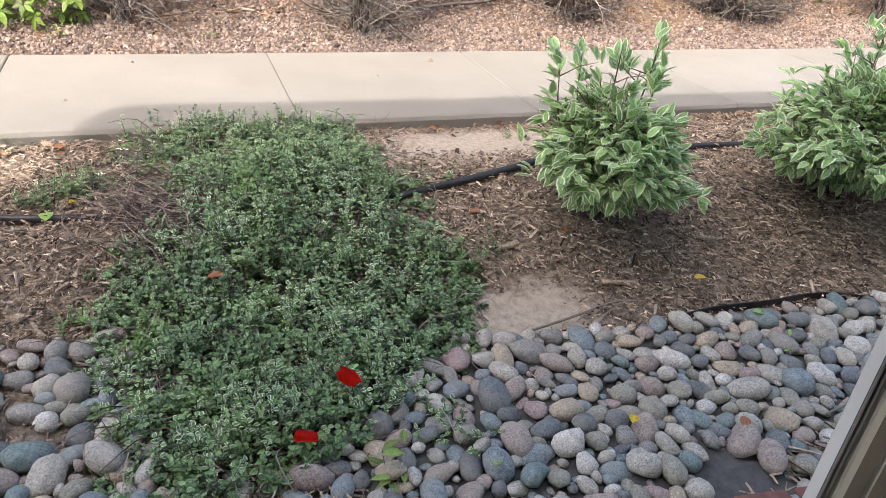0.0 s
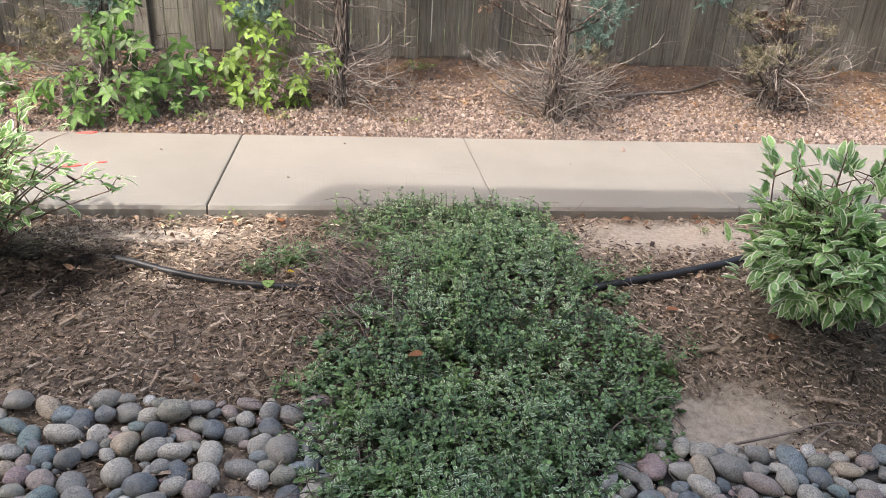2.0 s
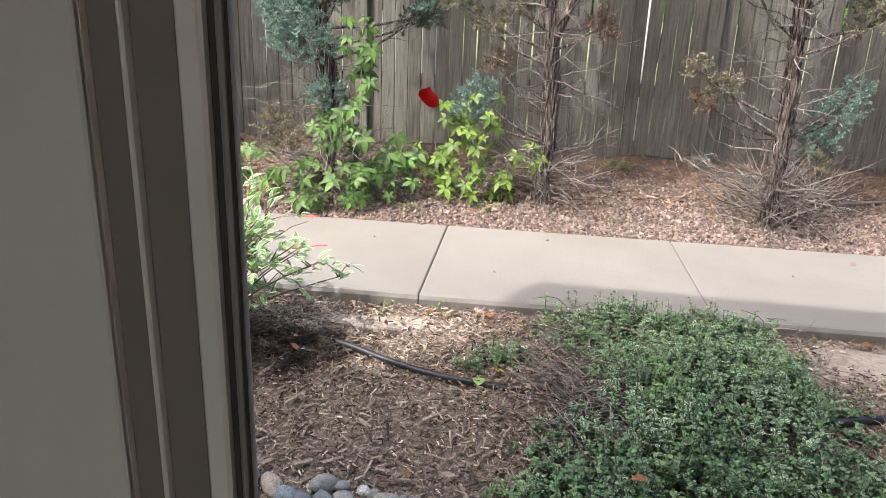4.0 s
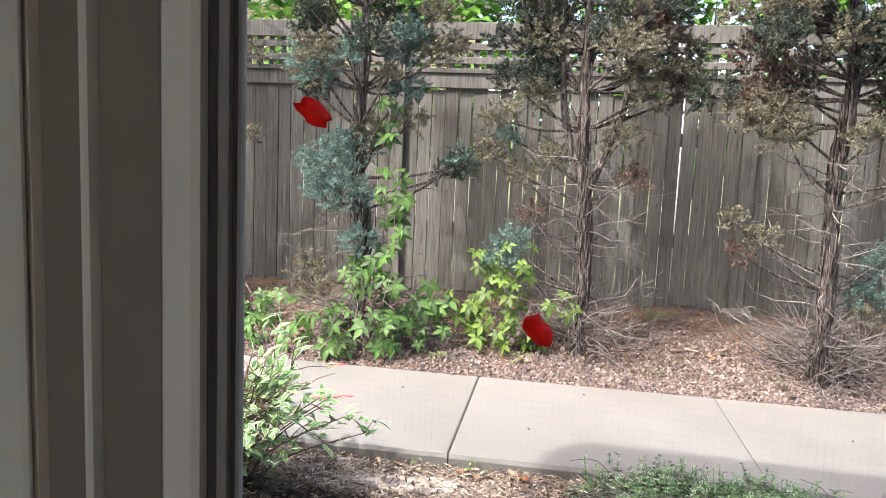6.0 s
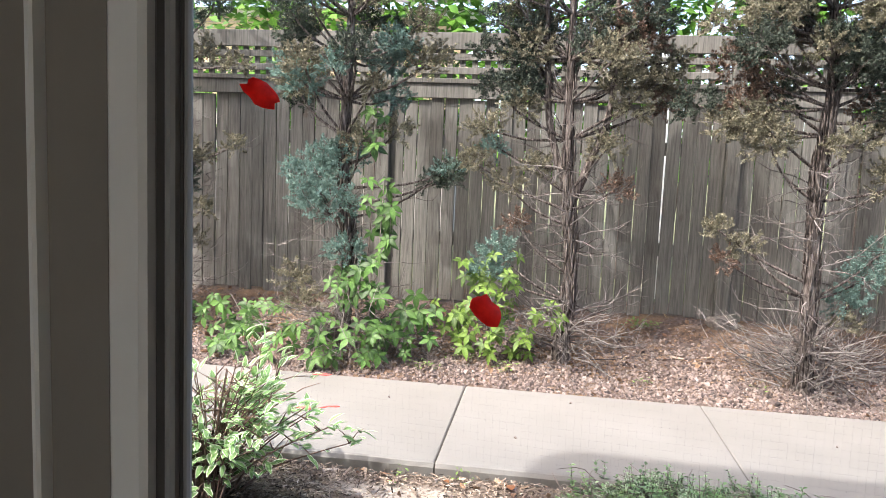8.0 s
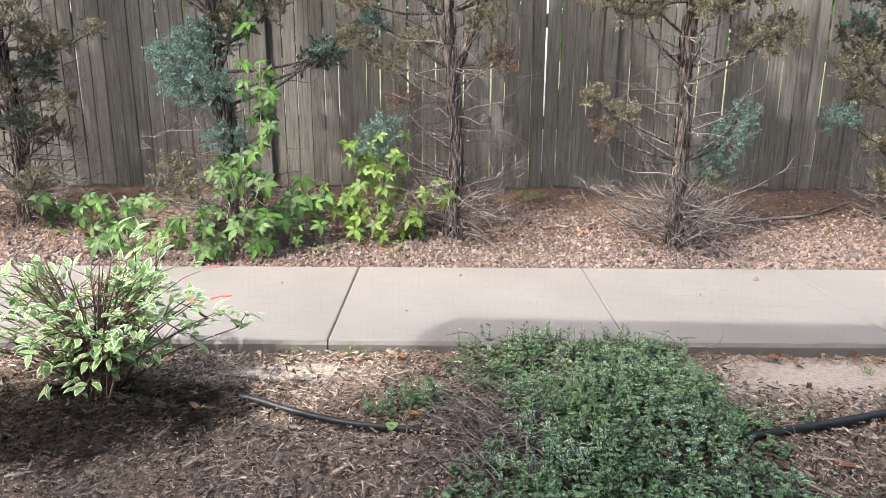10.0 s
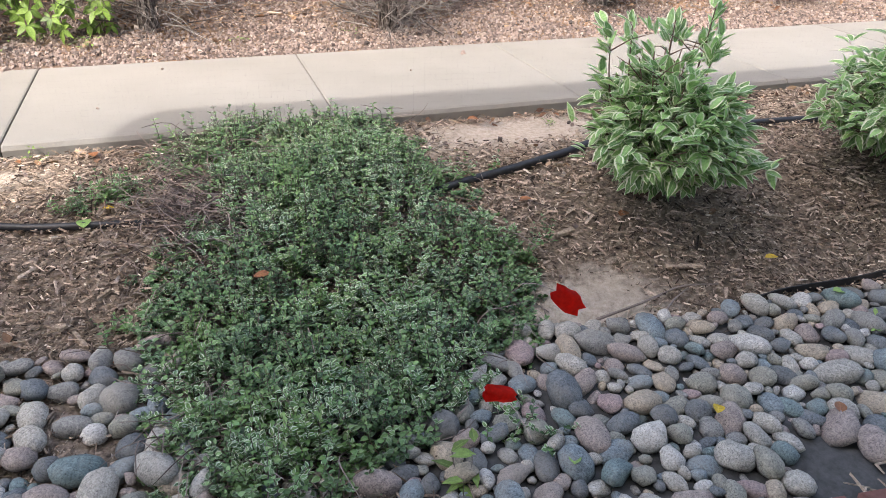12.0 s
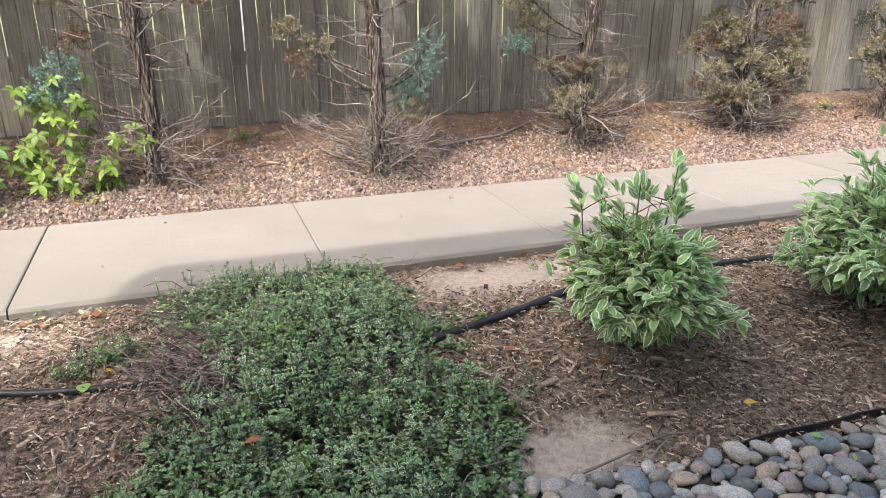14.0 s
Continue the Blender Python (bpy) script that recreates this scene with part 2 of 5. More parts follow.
SOIL, CONCRETE, STONE, WOOD, BARK = m_soil(), m_concrete(), m_stone(), m_wood(), m_bark()
CHIP = m_island("wood_mulch_chips", [(0.0, (0.04, 0.029, 0.022)), (0.3, (0.21, 0.157, 0.12)), (0.75, (0.40, 0.312, 0.24)), (0.95, (0.50, 0.405, 0.32)), (1.0, (0.80, 0.70, 0.58))], 0.9, 120)
_nt = CHIP.node_tree
_b = _nt.nodes["Principled BSDF"]
# the chips take the same painted shrub shadow and wet tone
set_colour(_nt, _b, shade_and_damp(_nt, world_pos(_nt), _b.inputs["Base Color"].links[0].from_socket))
GRIT = m_island("crushed_red_gravel", [(0.0, (0.065, 0.054, 0.051)), (0.25, (0.15, 0.116, 0.103)), (0.55, (0.215, 0.164, 0.142)), (0.85, (0.258, 0.203, 0.177)), (1.0, (0.325, 0.28, 0.25))], 0.9, 160, 0.3)
DRY = m_island("fallen_dry_leaves", [(0.0, (0.111, 0.058, 0.037)), (0.5, (0.217, 0.128, 0.075)), (1.0, (0.321, 0.232, 0.154))], 0.8, 90, 0.3)
NEEDLE = m_island("dead_needle_litter", [(0.0, (0.09, 0.055, 0.035)), (0.5, (0.20, 0.12, 0.07)), (1.0, (0.32, 0.22, 0.14))], 0.9, 90, 0.3)
TWIG = m_island("dead_grey_twigs", [(0.0, (0.06, 0.05, 0.046)), (0.5, (0.15, 0.13, 0.118)), (1.0, (0.28, 0.255, 0.235))], 0.9, 150, 0.25)
RED_STEM = m_island("dogwood_stems", [(0.0, (0.10, 0.06, 0.048)), (1.0, (0.24, 0.16, 0.12))], 0.7, 100, 0.25)
BROWN_STEM = m_island("wiry_brown_stems", [(0.0, (0.08, 0.06, 0.053)), (1.0, (0.33, 0.272, 0.24))], 0.85, 100, 0.25)
FOL_TAN = m_island("bronzed_juniper_foliage", [(0.0, (0.145, 0.134, 0.092)), (0.5, (0.20, 0.187, 0.13)), (1.0, (0.27, 0.252, 0.18))], 0.9, 16, 0.6, 0.05)
FOL_BLUE = m_island("blue_green_juniper_foliage", [(0.0, (0.125, 0.195, 0.165)), (0.5, (0.165, 0.25, 0.213)), (1.0, (0.21, 0.305, 0.262))], 0.9, 16, 0.45, 0.05)
# dark green foliage whose colour already holds the shade inside the crowns
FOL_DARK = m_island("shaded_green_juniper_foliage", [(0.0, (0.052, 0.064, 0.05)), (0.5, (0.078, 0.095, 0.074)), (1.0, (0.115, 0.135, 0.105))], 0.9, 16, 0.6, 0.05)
FOL_RED = m_island("dead_rust_foliage", [(0.0, (0.10, 0.068, 0.05)), (0.7, (0.175, 0.12, 0.09)), (1.0, (0.25, 0.17, 0.125))], 0.9, 22, 0.45)
DOGWOOD = m_leaf("variegated_dogwood_leaf", (0.26, 0.42, 0.155), (0.14, 0.26, 0.09), (0.72, 0.76, 0.56), 0.62, glow=0.38)
CREEPER = m_leaf("creeper_leaf", (0.082, 0.165, 0.036), (0.03, 0.068, 0.018), None, rough=0.5, glow=0.34)
COVER = m_leaf("wintercreeper_leaf", (0.115, 0.205, 0.078), (0.022, 0.050, 0.021), (0.48, 0.56, 0.40), 0.52, 0.5, 0.08, 0.6, (0.135, 0.24, 0.06))
YOUNG = m_leaf("young_creeper_leaf", (0.135, 0.215, 0.04), (0.06, 0.11, 0.022), None, rough=0.5, glow=0.38)
WEED = m_leaf("weed_leaf", (0.16, 0.24, 0.06), (0.09, 0.14, 0.035), None)
HEDGE = m_leaf("hedge_leaf", (0.12, 0.25, 0.04), (0.05, 0.12, 0.02), None, glow=0.45)
BLACK = m_plain("black_polyethylene", (0.022, 0.022, 0.024), 0.45, 0.4, 0.3, 60)
FABRIC = m_plain("grey_landscape_fabric", (0.075, 0.073, 0.07), 0.85, 0.2, 0.35, 40)
FILLER = m_plain("dirt_in_joint", (0.10, 0.085, 0.07), 0.95, 0.1, 0.3, 60)
VINYL = m_plain("taupe_window_vinyl", (0.62, 0.63, 0.605), 0.45, 0.4, 0.05, 8)
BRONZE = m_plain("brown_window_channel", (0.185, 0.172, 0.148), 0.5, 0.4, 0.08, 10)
RIDGE = m_plain("grey_screen_spline", (0.20, 0.20, 0.195), 0.5, 0.4, 0.1, 20)
GASKET = m_plain("dark_rubber_gasket", (0.045, 0.043, 0.04), 0.6, 0.3, 0.2, 20)
PLASTER = m_plain("painted_drywall", (0.55, 0.565, 0.525), 0.8, 0.2, 0.05, 12)
BRICK = m_plain("red_sill_brick", (0.19, 0.085, 0.068), 0.85, 0.2, 0.35, 55)
MORTAR = m_plain("grey_mortar", (0.36, 0.34, 0.32), 0.95, 0.1, 0.2, 90)
SIDING = m_plain("painted_siding", (0.66, 0.63, 0.58), 0.8, 0.2, 0.06, 6)
ROOF = m_plain("asphalt_shingle", (0.09, 0.085, 0.08), 0.95, 0.1, 0.3, 50)
WHITE = m_plain("white_trim_paint", (0.78, 0.78, 0.76), 0.6, 0.3, 0.04, 10)
TANBRICK = m_plain("tan_brick", (0.50, 0.40, 0.26), 0.9, 0.2, 0.18, 30)
RED = m_plain("red_paint", (0.92, 0.04, 0.03), 0.5, 0.3, 0.25, 300)
def translucent(m, share):
    nt = m.node_tree
    b = nt.nodes["Principled BSDF"]
    tr = nt.nodes.new("ShaderNodeBsdfTranslucent")
    nt.links.new(b.inputs["Base Color"].links[0].from_socket, tr.inputs["Color"])
    mx = nt.nodes.new("ShaderNodeMixShader")
    mx.inputs[0].default_value = share
    nt.links.new(b.outputs[0], mx.inputs[1])
    nt.links.new(tr.outputs[0], mx.inputs[2])
    nt.links.new(mx.outputs[0], nt.nodes["Material Output"].inputs["Surface"])


translucent(RED, 0.6)
REDMARK = m_plain("worn_red_marking_paint", (0.72, 0.13, 0.11), 0.9, 0.1, 0.15, 80)
WIRE = m_plain("charcoal_screen_wire", (0.09, 0.09, 0.09), 0.6, 0.3, 0.1, 10)


# ---------------------------------------------------------------- geometry tools
class Geo:
    """Collects vertices, faces and leaf coordinates for one mesh."""

    def __init__(self):
        self.v, self.f, self.uv = [], [], []

    def add(self, verts, faces, uv=None):
        o = len(self.v)
        self.v.extend(tuple(p) for p in verts)
        self.f.extend(tuple(i + o for i in f) for f in faces)
        self.uv.extend(uv if uv else [(0.5, 0.5)] * len(verts))

    def mesh(self, name, mat, smooth=False):
        me = bpy.data.meshes.new(name)
        me.from_pydata(self.v, [], self.f)
        layer = me.uv_layers.new(name="UVMap")
        idx = np.empty(len(me.loops), dtype=np.int32)
        me.loops.foreach_get("vertex_index", idx)
        layer.data.foreach_set("uv", np.array(self.uv, dtype=np.float32)[idx].ravel())
        if smooth:
            me.polygons.foreach_set("use_smooth", [True] * len(me.polygons))
        me.materials.append(mat)
        me.update()
        return me


def part(name, geo, mat, parent=None, label="", smooth=False):
    me = geo if isinstance(geo, bpy.types.Mesh) else geo.mesh(name, mat, smooth)
    ob = new(name, me)
    if parent:
        ob.parent = parent
    if label:
        tagged(ob, label)
    return ob


def holder(name, place, label, category, group="", kind=""):
    e = new(name)
    e.location = place
    e.empty_display_size = 0.05
    return tagged(e, label, category, group, kind)


BOX_F = [(0, 3, 2, 1), (4, 5, 6, 7), (0, 1, 5, 4), (1, 2, 6, 5), (2, 3, 7, 6), (3, 0, 4, 7)]


def box(g, lo, hi, bevel=0.0, m=None):
    """A box, its long edges chamfered where bevel is given."""
    if bevel:
        bm = bmesh.new()
        bmesh.ops.create_cube(bm, size=1.0)
        for v in bm.verts:
            v.co = Vector([lo[i] + (v.co[i] + 0.5) * (hi[i] - lo[i]) for i in range(3)])
        bmesh.ops.bevel(bm, geom=bm.edges[:], offset=bevel, segments=1, affect="EDGES")
        bm.verts.index_update()
        vs = [v.co.copy() for v in bm.verts]
        fs = [[v.index for v in f.verts] for f in bm.faces]
        bm.free()
    else:
        vs = [Vector((lo[0] if i in (0, 3, 4, 7) else hi[0], lo[1] if i in (0, 1, 4, 5) else hi[1], lo[2] if i < 4 else hi[2])) for i in range(8)]
        fs = BOX_F
    g.add([m @ v for v in vs] if m else vs, fs)


def tube(g, pts, radii, sides=5, rough=0.0, rnd=random):
    pts = [Vector(p) for p in pts]
    vs, fs = [], []
    for i, p in enumerate(pts):
        d = (pts[min(i + 1, len(pts) - 1)] - pts[max(i - 1, 0)]).normalized()
        a = d.cross(Vector((0.31, 0.22, 0.93) if abs(d.z) < 0.9 else (1, 0, 0))).normalized()
        c = d.cross(a)
        for k in range(sides):
            an = 2 * math.pi * k / sides
            r = radii[i] * (1 + rough * rnd.uniform(-1, 1))
            vs.append(p + a * math.cos(an) * r + c * math.sin(an) * r)
    for i in range(len(pts) - 1):
        for k in range(sides):
            k2 = (k + 1) % sides
            fs.append((i * sides + k, i * sides + k2, (i + 1) * sides + k2, (i + 1) * sides + k))
    fs.append(tuple(range(sides))[::-1])
    fs.append(tuple(range((len(pts) - 1) * sides, len(pts) * sides)))
    g.add(vs, fs)


def smooth_line(pts, n):
    """Catmull-Rom line through the points."""
    pts = [Vector(p) for p in pts]
    out = []
    for i in range(len(pts) - 1):
        p0, p1, p2, p3 = pts[max(i - 1, 0)], pts[i], pts[i + 1], pts[min(i + 2, len(pts) - 1)]
        for k in range(n):
            t = k / n
            out.append(0.5 * (2 * p1 + (p2 - p0) * t + (2 * p0 - 5 * p1 + 4 * p2 - p3) * t * t + (3 * p1 - p0 - 3 * p2 + p3) * t ** 3))
    out.append(pts[-1])
    return out


def leaf(g, at, way, up, length, width, droop=0.3, fold=0.25, steps=3, full=0.7):
    """A pointed leaf blade, folded along its rib and drooping towards its tip."""
    way = Vector(way).normalized()
    side = way.cross(Vector(up))
    if side.length < 1e-4:
        side = way.cross(Vector((1, 0.2, 0)))
    side.normalize()
    nrm = side.cross(way).normalized()
    vs, uv, fs = [], [], []
    for i in range(steps + 1):
        t = i / steps
        w = width * 0.5 * (math.sin(math.pi * min(t ** 0.8, 1.0)) ** full if 0 < i < steps else 0.05)
        c = Vector(at) + way * (length * t) - nrm * (droop * length * t * t)
        vs += [c - side * w + nrm * (fold * w), c, c + side * w + nrm * (fold * w)]
        uv += [(0.0, t), (0.5, t), (1.0, t)]
    for i in range(steps):
        a = i * 3
        fs += [(a, a + 1, a + 4, a + 3), (a + 1, a + 2, a + 5, a + 4)]
    g.add(vs, fs, uv)


def rand_dir(rnd, zlo=-1.0, zhi=1.0):
    z = rnd.uniform(zlo, zhi)
    a = rnd.uniform(0, 2 * math.pi)
    r = math.sqrt(max(0, 1 - z * z))
    return Vector((r * math.cos(a), r * math.sin(a), z))


def lerp_table(table, x):
    if x <= table[0][0]:
        return table[0][1]
    for (x0, y0), (x1, y1) in zip(table, table[1:]):
        if x <= x1:
            return y0 + (y1 - y0) * (x - x0) / (x1 - x0)
    return table[-1][1]


# ---------------------------------------------------------------- the lie of the land
WALK_W = 1.067
FENCE_Y = 2.35
BED = [(-2.6, -0.30), (-1.75, -0.275), (-1.2, -0.245), (-1.0, -0.205), (-0.75, -0.125), (-0.45, -0.085), (-0.1, -0.066), (0.0, -0.055)]


def border(x):
    """Edge between the mulch and the cobbles."""
    return -1.04 - 0.125 * (x - 0.0) + 0.05 * math.sin(2.1 * x + 0.6)


def ground_z(x, y):
    if y < 0.0:
        s = y + 0.10 * (max(-1.5, min(3.5, x)) - 0.8)
        z = lerp_table(BED, min(s, 0.0) if y < -0.25 else y)
        for mx, my, a, r in ((-0.65, -0.40, 0.05, 0.45), (2.15, -0.75, 0.06, 0.45), (3.2, -0.8, 0.06, 0.5), (1.0, -0.7, 0.03, 0.5)):
            z += a * math.exp(-((x - mx) ** 2 + (y - my) ** 2) / (r * r)) * min(1.0, -y / 0.3)
        z += 0.012 * noise.noise((x * 2.3, y * 2.3, 0.0)) + 0.006 * noise.noise((x * 9, y * 9, 3.0))
        return z
    if y < WALK_W:
        return -0.11
    z = -0.012 + 0.17 * min(y - WALK_W, 1.35)
    k = min(1.0, (y - WALK_W) / 0.2)
    return z + k * (0.018 * noise.noise((x * 1.7, y * 1.7, 5.0)) + 0.006 * noise.noise((x * 9, y * 9, 3.0)))


def cover_edge(y):
    """Left and right limits of the plant at depth y."""
    left = lerp_table([(-1.72, 0.62), (-1.6, 0.55), (-1.35, 0.47), (-1.1, 0.47), (-0.85, 0.52), (-0.55, 0.60), (-0.35, 0.66), (-0.2, 0.56), (0.1, 0.60)], y)
    right = lerp_table([(-1.72, 0.66), (-1.62, 0.95), (-1.5, 1.22), (-1.3, 1.47), (-1.05, 1.56), (-0.85, 1.50), (-0.5, 1.44), (-0.1, 1.42), (0.1, 1.36)], y)
    return left, right


def steps_of(stretches):
    out = []
    for a, b, n in stretches:
        out += [a + (b - a) * i / n for i in range(n)]
    return out + [stretches[-1][1]]


def build_ground():
    xs = steps_of([(-300, -20, 6), (-20, -4, 12), (-4, 8, 220), (8, 24, 12), (24, 300, 6)])
    ys = steps_of([(-300, -12, 6), (-12, -2.8, 10), (-2.8, -0.001, 64), (-0.001, 0.001, 1), (0.001, 1.066, 4), (1.066, 1.068, 1), (1.068, 2.6, 34), (2.6, 12, 10), (12, 300, 8)])
    g = Geo()
    g.v = [(x, y, ground_z(x, y)) for y in ys for x in xs]
    g.uv = [(0.5, 0.5)] * len(g.v)
    n = len(xs)
    g.f = [(j * n + i, j * n + i + 1, (j + 1) * n + i + 1, (j + 1) * n + i) for j in range(len(ys) - 1) for i in range(n - 1)]
    tagged(part("ground", g, SOIL, smooth=True), "brown mulch bed and reddish gravelly soil around the path", "ground", kind="structure")


build_ground()

# house frame of reference: u runs along the window wall, v outwards
TURN = radians(-6.72)
HOUSE = Matrix.Translation((0.3060, -2.5239, 0)) @ Matrix.Rotation(TURN, 4, "Z")


def house(u, v, z):
    return HOUSE @ Vector((u, v, z))


# ---------------------------------------------------------------- pavement
def build_pavement():
    top = tagged(holder("pavement", (0, 0, 0), "pale concrete footpath cast in square slabs", "pavement"), kind="structure")
    joints = [-6.0, -4.75, -3.55, -2.35, -1.17, 0.0, 1.21, 2.32, 3.48, 4.66, 5.85, 7.05, 8.3, 9.5]
    rnd = random.Random(4)
    for a, b in zip(joints, joints[1:]):
        bm = bmesh.new()
        nx, ny = 40, 2
        gap_a, gap_b = (0.0035 if a == 0.0 else 0.0016), (0.0035 if b == 0.0 else 0.0016)
        xs = [a + gap_a + (b - a - gap_a - gap_b) * i / nx for i in range(nx + 1)]
        xs[1], xs[-2] = xs[0] + 0.006, xs[-1] - 0.006
        rows = [(0.004, -0.10), (0.0, -0.02), (0.009, -0.004), (0.022, 0.0), (WALK_W - 0.02, 0.0), (WALK_W - 0.008, -0.004), (WALK_W, -0.02), (WALK_W, -0.10)]
        grid = []
        for j, (y, z) in enumerate(rows):
            line = []
            for i, x in enumerate(xs):
                wob = 0.004 * noise.noise((x * 9, j * 0.3, 1.0)) + 0.003 * noise.noise((x * 31, j * 0.7, 2.0))
                end = 0.004 if i in (0, nx) and 1 < j < 6 else 0.0
                line.append(bm.verts.new((x, y + (wob if j < 3 or j > 4 else 0.0), z - end)))
            grid.append(line)
        for j in range(len(rows) - 1):
            for i in range(nx):
                bm.faces.new((grid[j][i], grid[j][i + 1], grid[j + 1][i + 1], grid[j + 1][i]))
        bm.faces.new([grid[j][0] for j in range(len(rows))])
        bm.faces.new([grid[j][nx] for j in range(len(rows))][::-1])
        me = bpy.data.meshes.new("slab")
        bm.to_mesh(me)
        bm.free()
        me.materials.append(CONCRETE)
        part("slab", me, CONCRETE, top)
        g = Geo()
        box(g, (b - 0.006, 0.012, -0.06), (b + 0.006, WALK_W - 0.012, -0.009 if b == 0.0 else -0.005))
        part("joint_filler", g, FILLER, top)


build_pavement()


# ---------------------------------------------------------------- fence
def build_fence():
    rnd = random.Random(11)
    posts = [-5.51, -3.15, -0.79, 1.57, 3.93, 6.29, 8.65]
    slat = {}
    for w in (0.086, 0.089, 0.0905):
        for h in (1.42, 1.44):
            g = Geo()
            box(g, (-w / 2, -0.009, 0), (w / 2, 0.009, h), 0.002)
            slat[w, h] = g.mesh("slat", WOOD)
    lat = Geo()
    box(lat, (-0.02, -0.006, -0.15), (0.02, 0.006, 0.15), 0.002)
    lat_me = lat.mesh("lattice_strip", WOOD)
    for a, b in zip(posts, posts[1:]):
        panel = holder("wooden_fence", ((a + b) / 2, FENCE_Y, 0.2), "weathered grey wooden fence panel with lattice top", "fence", "fence panels")
        half = (b - a) / 2 - 0.047
        widths = [rnd.choice((0.086, 0.089, 0.0905)) for _ in range(int(2 * half / 0.0915))]
        gap = (2 * half - sum(widths)) / len(widths)
        x = -half - widths[0] / 2
        for w in widths:
            x += w
            s = part("slat", slat[w, rnd.choice((1.42, 1.44))], WOOD, panel)
            s.location = (x + rnd.uniform(-0.0015, 0.0015), rnd.uniform(-0.003, 0.003), rnd.uniform(0.0, 0.03))
            s.rotation_euler = (rnd.uniform(-0.006, 0.006), rnd.uniform(-0.004, 0.004), rnd.uniform(-0.03, 0.03))
            x += gap
        for z0, z1, y0, y1, nm in ((1.44, 1.54, -0.032, -0.012, "rail"), (1.54, 1.572, -0.045, 0.02, "rail"), (1.605, 1.652, -0.022, -0.008, "lattice_rail"),
                                   (1.70, 1.745, -0.022, -0.008, "lattice_rail"), (1.77, 1.885, -0.032, -0.008, "top_board"), (0.42, 0.51, 0.012, 0.05, "back_rail"), (1.1, 1.19, 0.012, 0.05, "back_rail")):
            g = Geo()
            box(g, (-half, y0, z0), (half, y1, z1), 0.003)
            part(nm, g, WOOD, panel)
        n = int(2 * half / 0.085)
        for i in range(n):
            s = part("lattice_strip", lat_me, WOOD, panel)
            s.location = (-half + 0.05 + i * 2 * half / n, 0.0, 1.70)
    for x in posts:
        post = holder("fence_post", (x, FENCE_Y, 0.15), "square grey weathered wooden fence post", "post", "fence posts")
        g = Geo()
        box(g, (-0.044, -0.05, -0.2), (0.044, 0.04, 1.90), 0.004)
        part("shaft", g, WOOD, post)
        g = Geo()
        vs = [(-0.05, -0.056, 1.90), (0.05, -0.056, 1.90), (0.05, 0.046, 1.90), (-0.05, 0.046, 1.90), (0, -0.005, 1.925)]
        g.add(vs, [(3, 2, 1, 0), (0, 1, 4), (1, 2, 4), (2, 3, 4), (3, 0, 4)])
        part("cap", g, WOOD, post)


build_fence()


# ---------------------------------------------------------------- window and house
WIN_W, WIN_LO, WIN_HI = 0.828, 0.54, 1.75
REVEAL = 0.061


def hbox(name, lo, hi, mat, parent, bevel=0.0, label=""):
    g = Geo()
    box(g, lo, hi, bevel, HOUSE)
    return part(name, g, mat, parent, label)


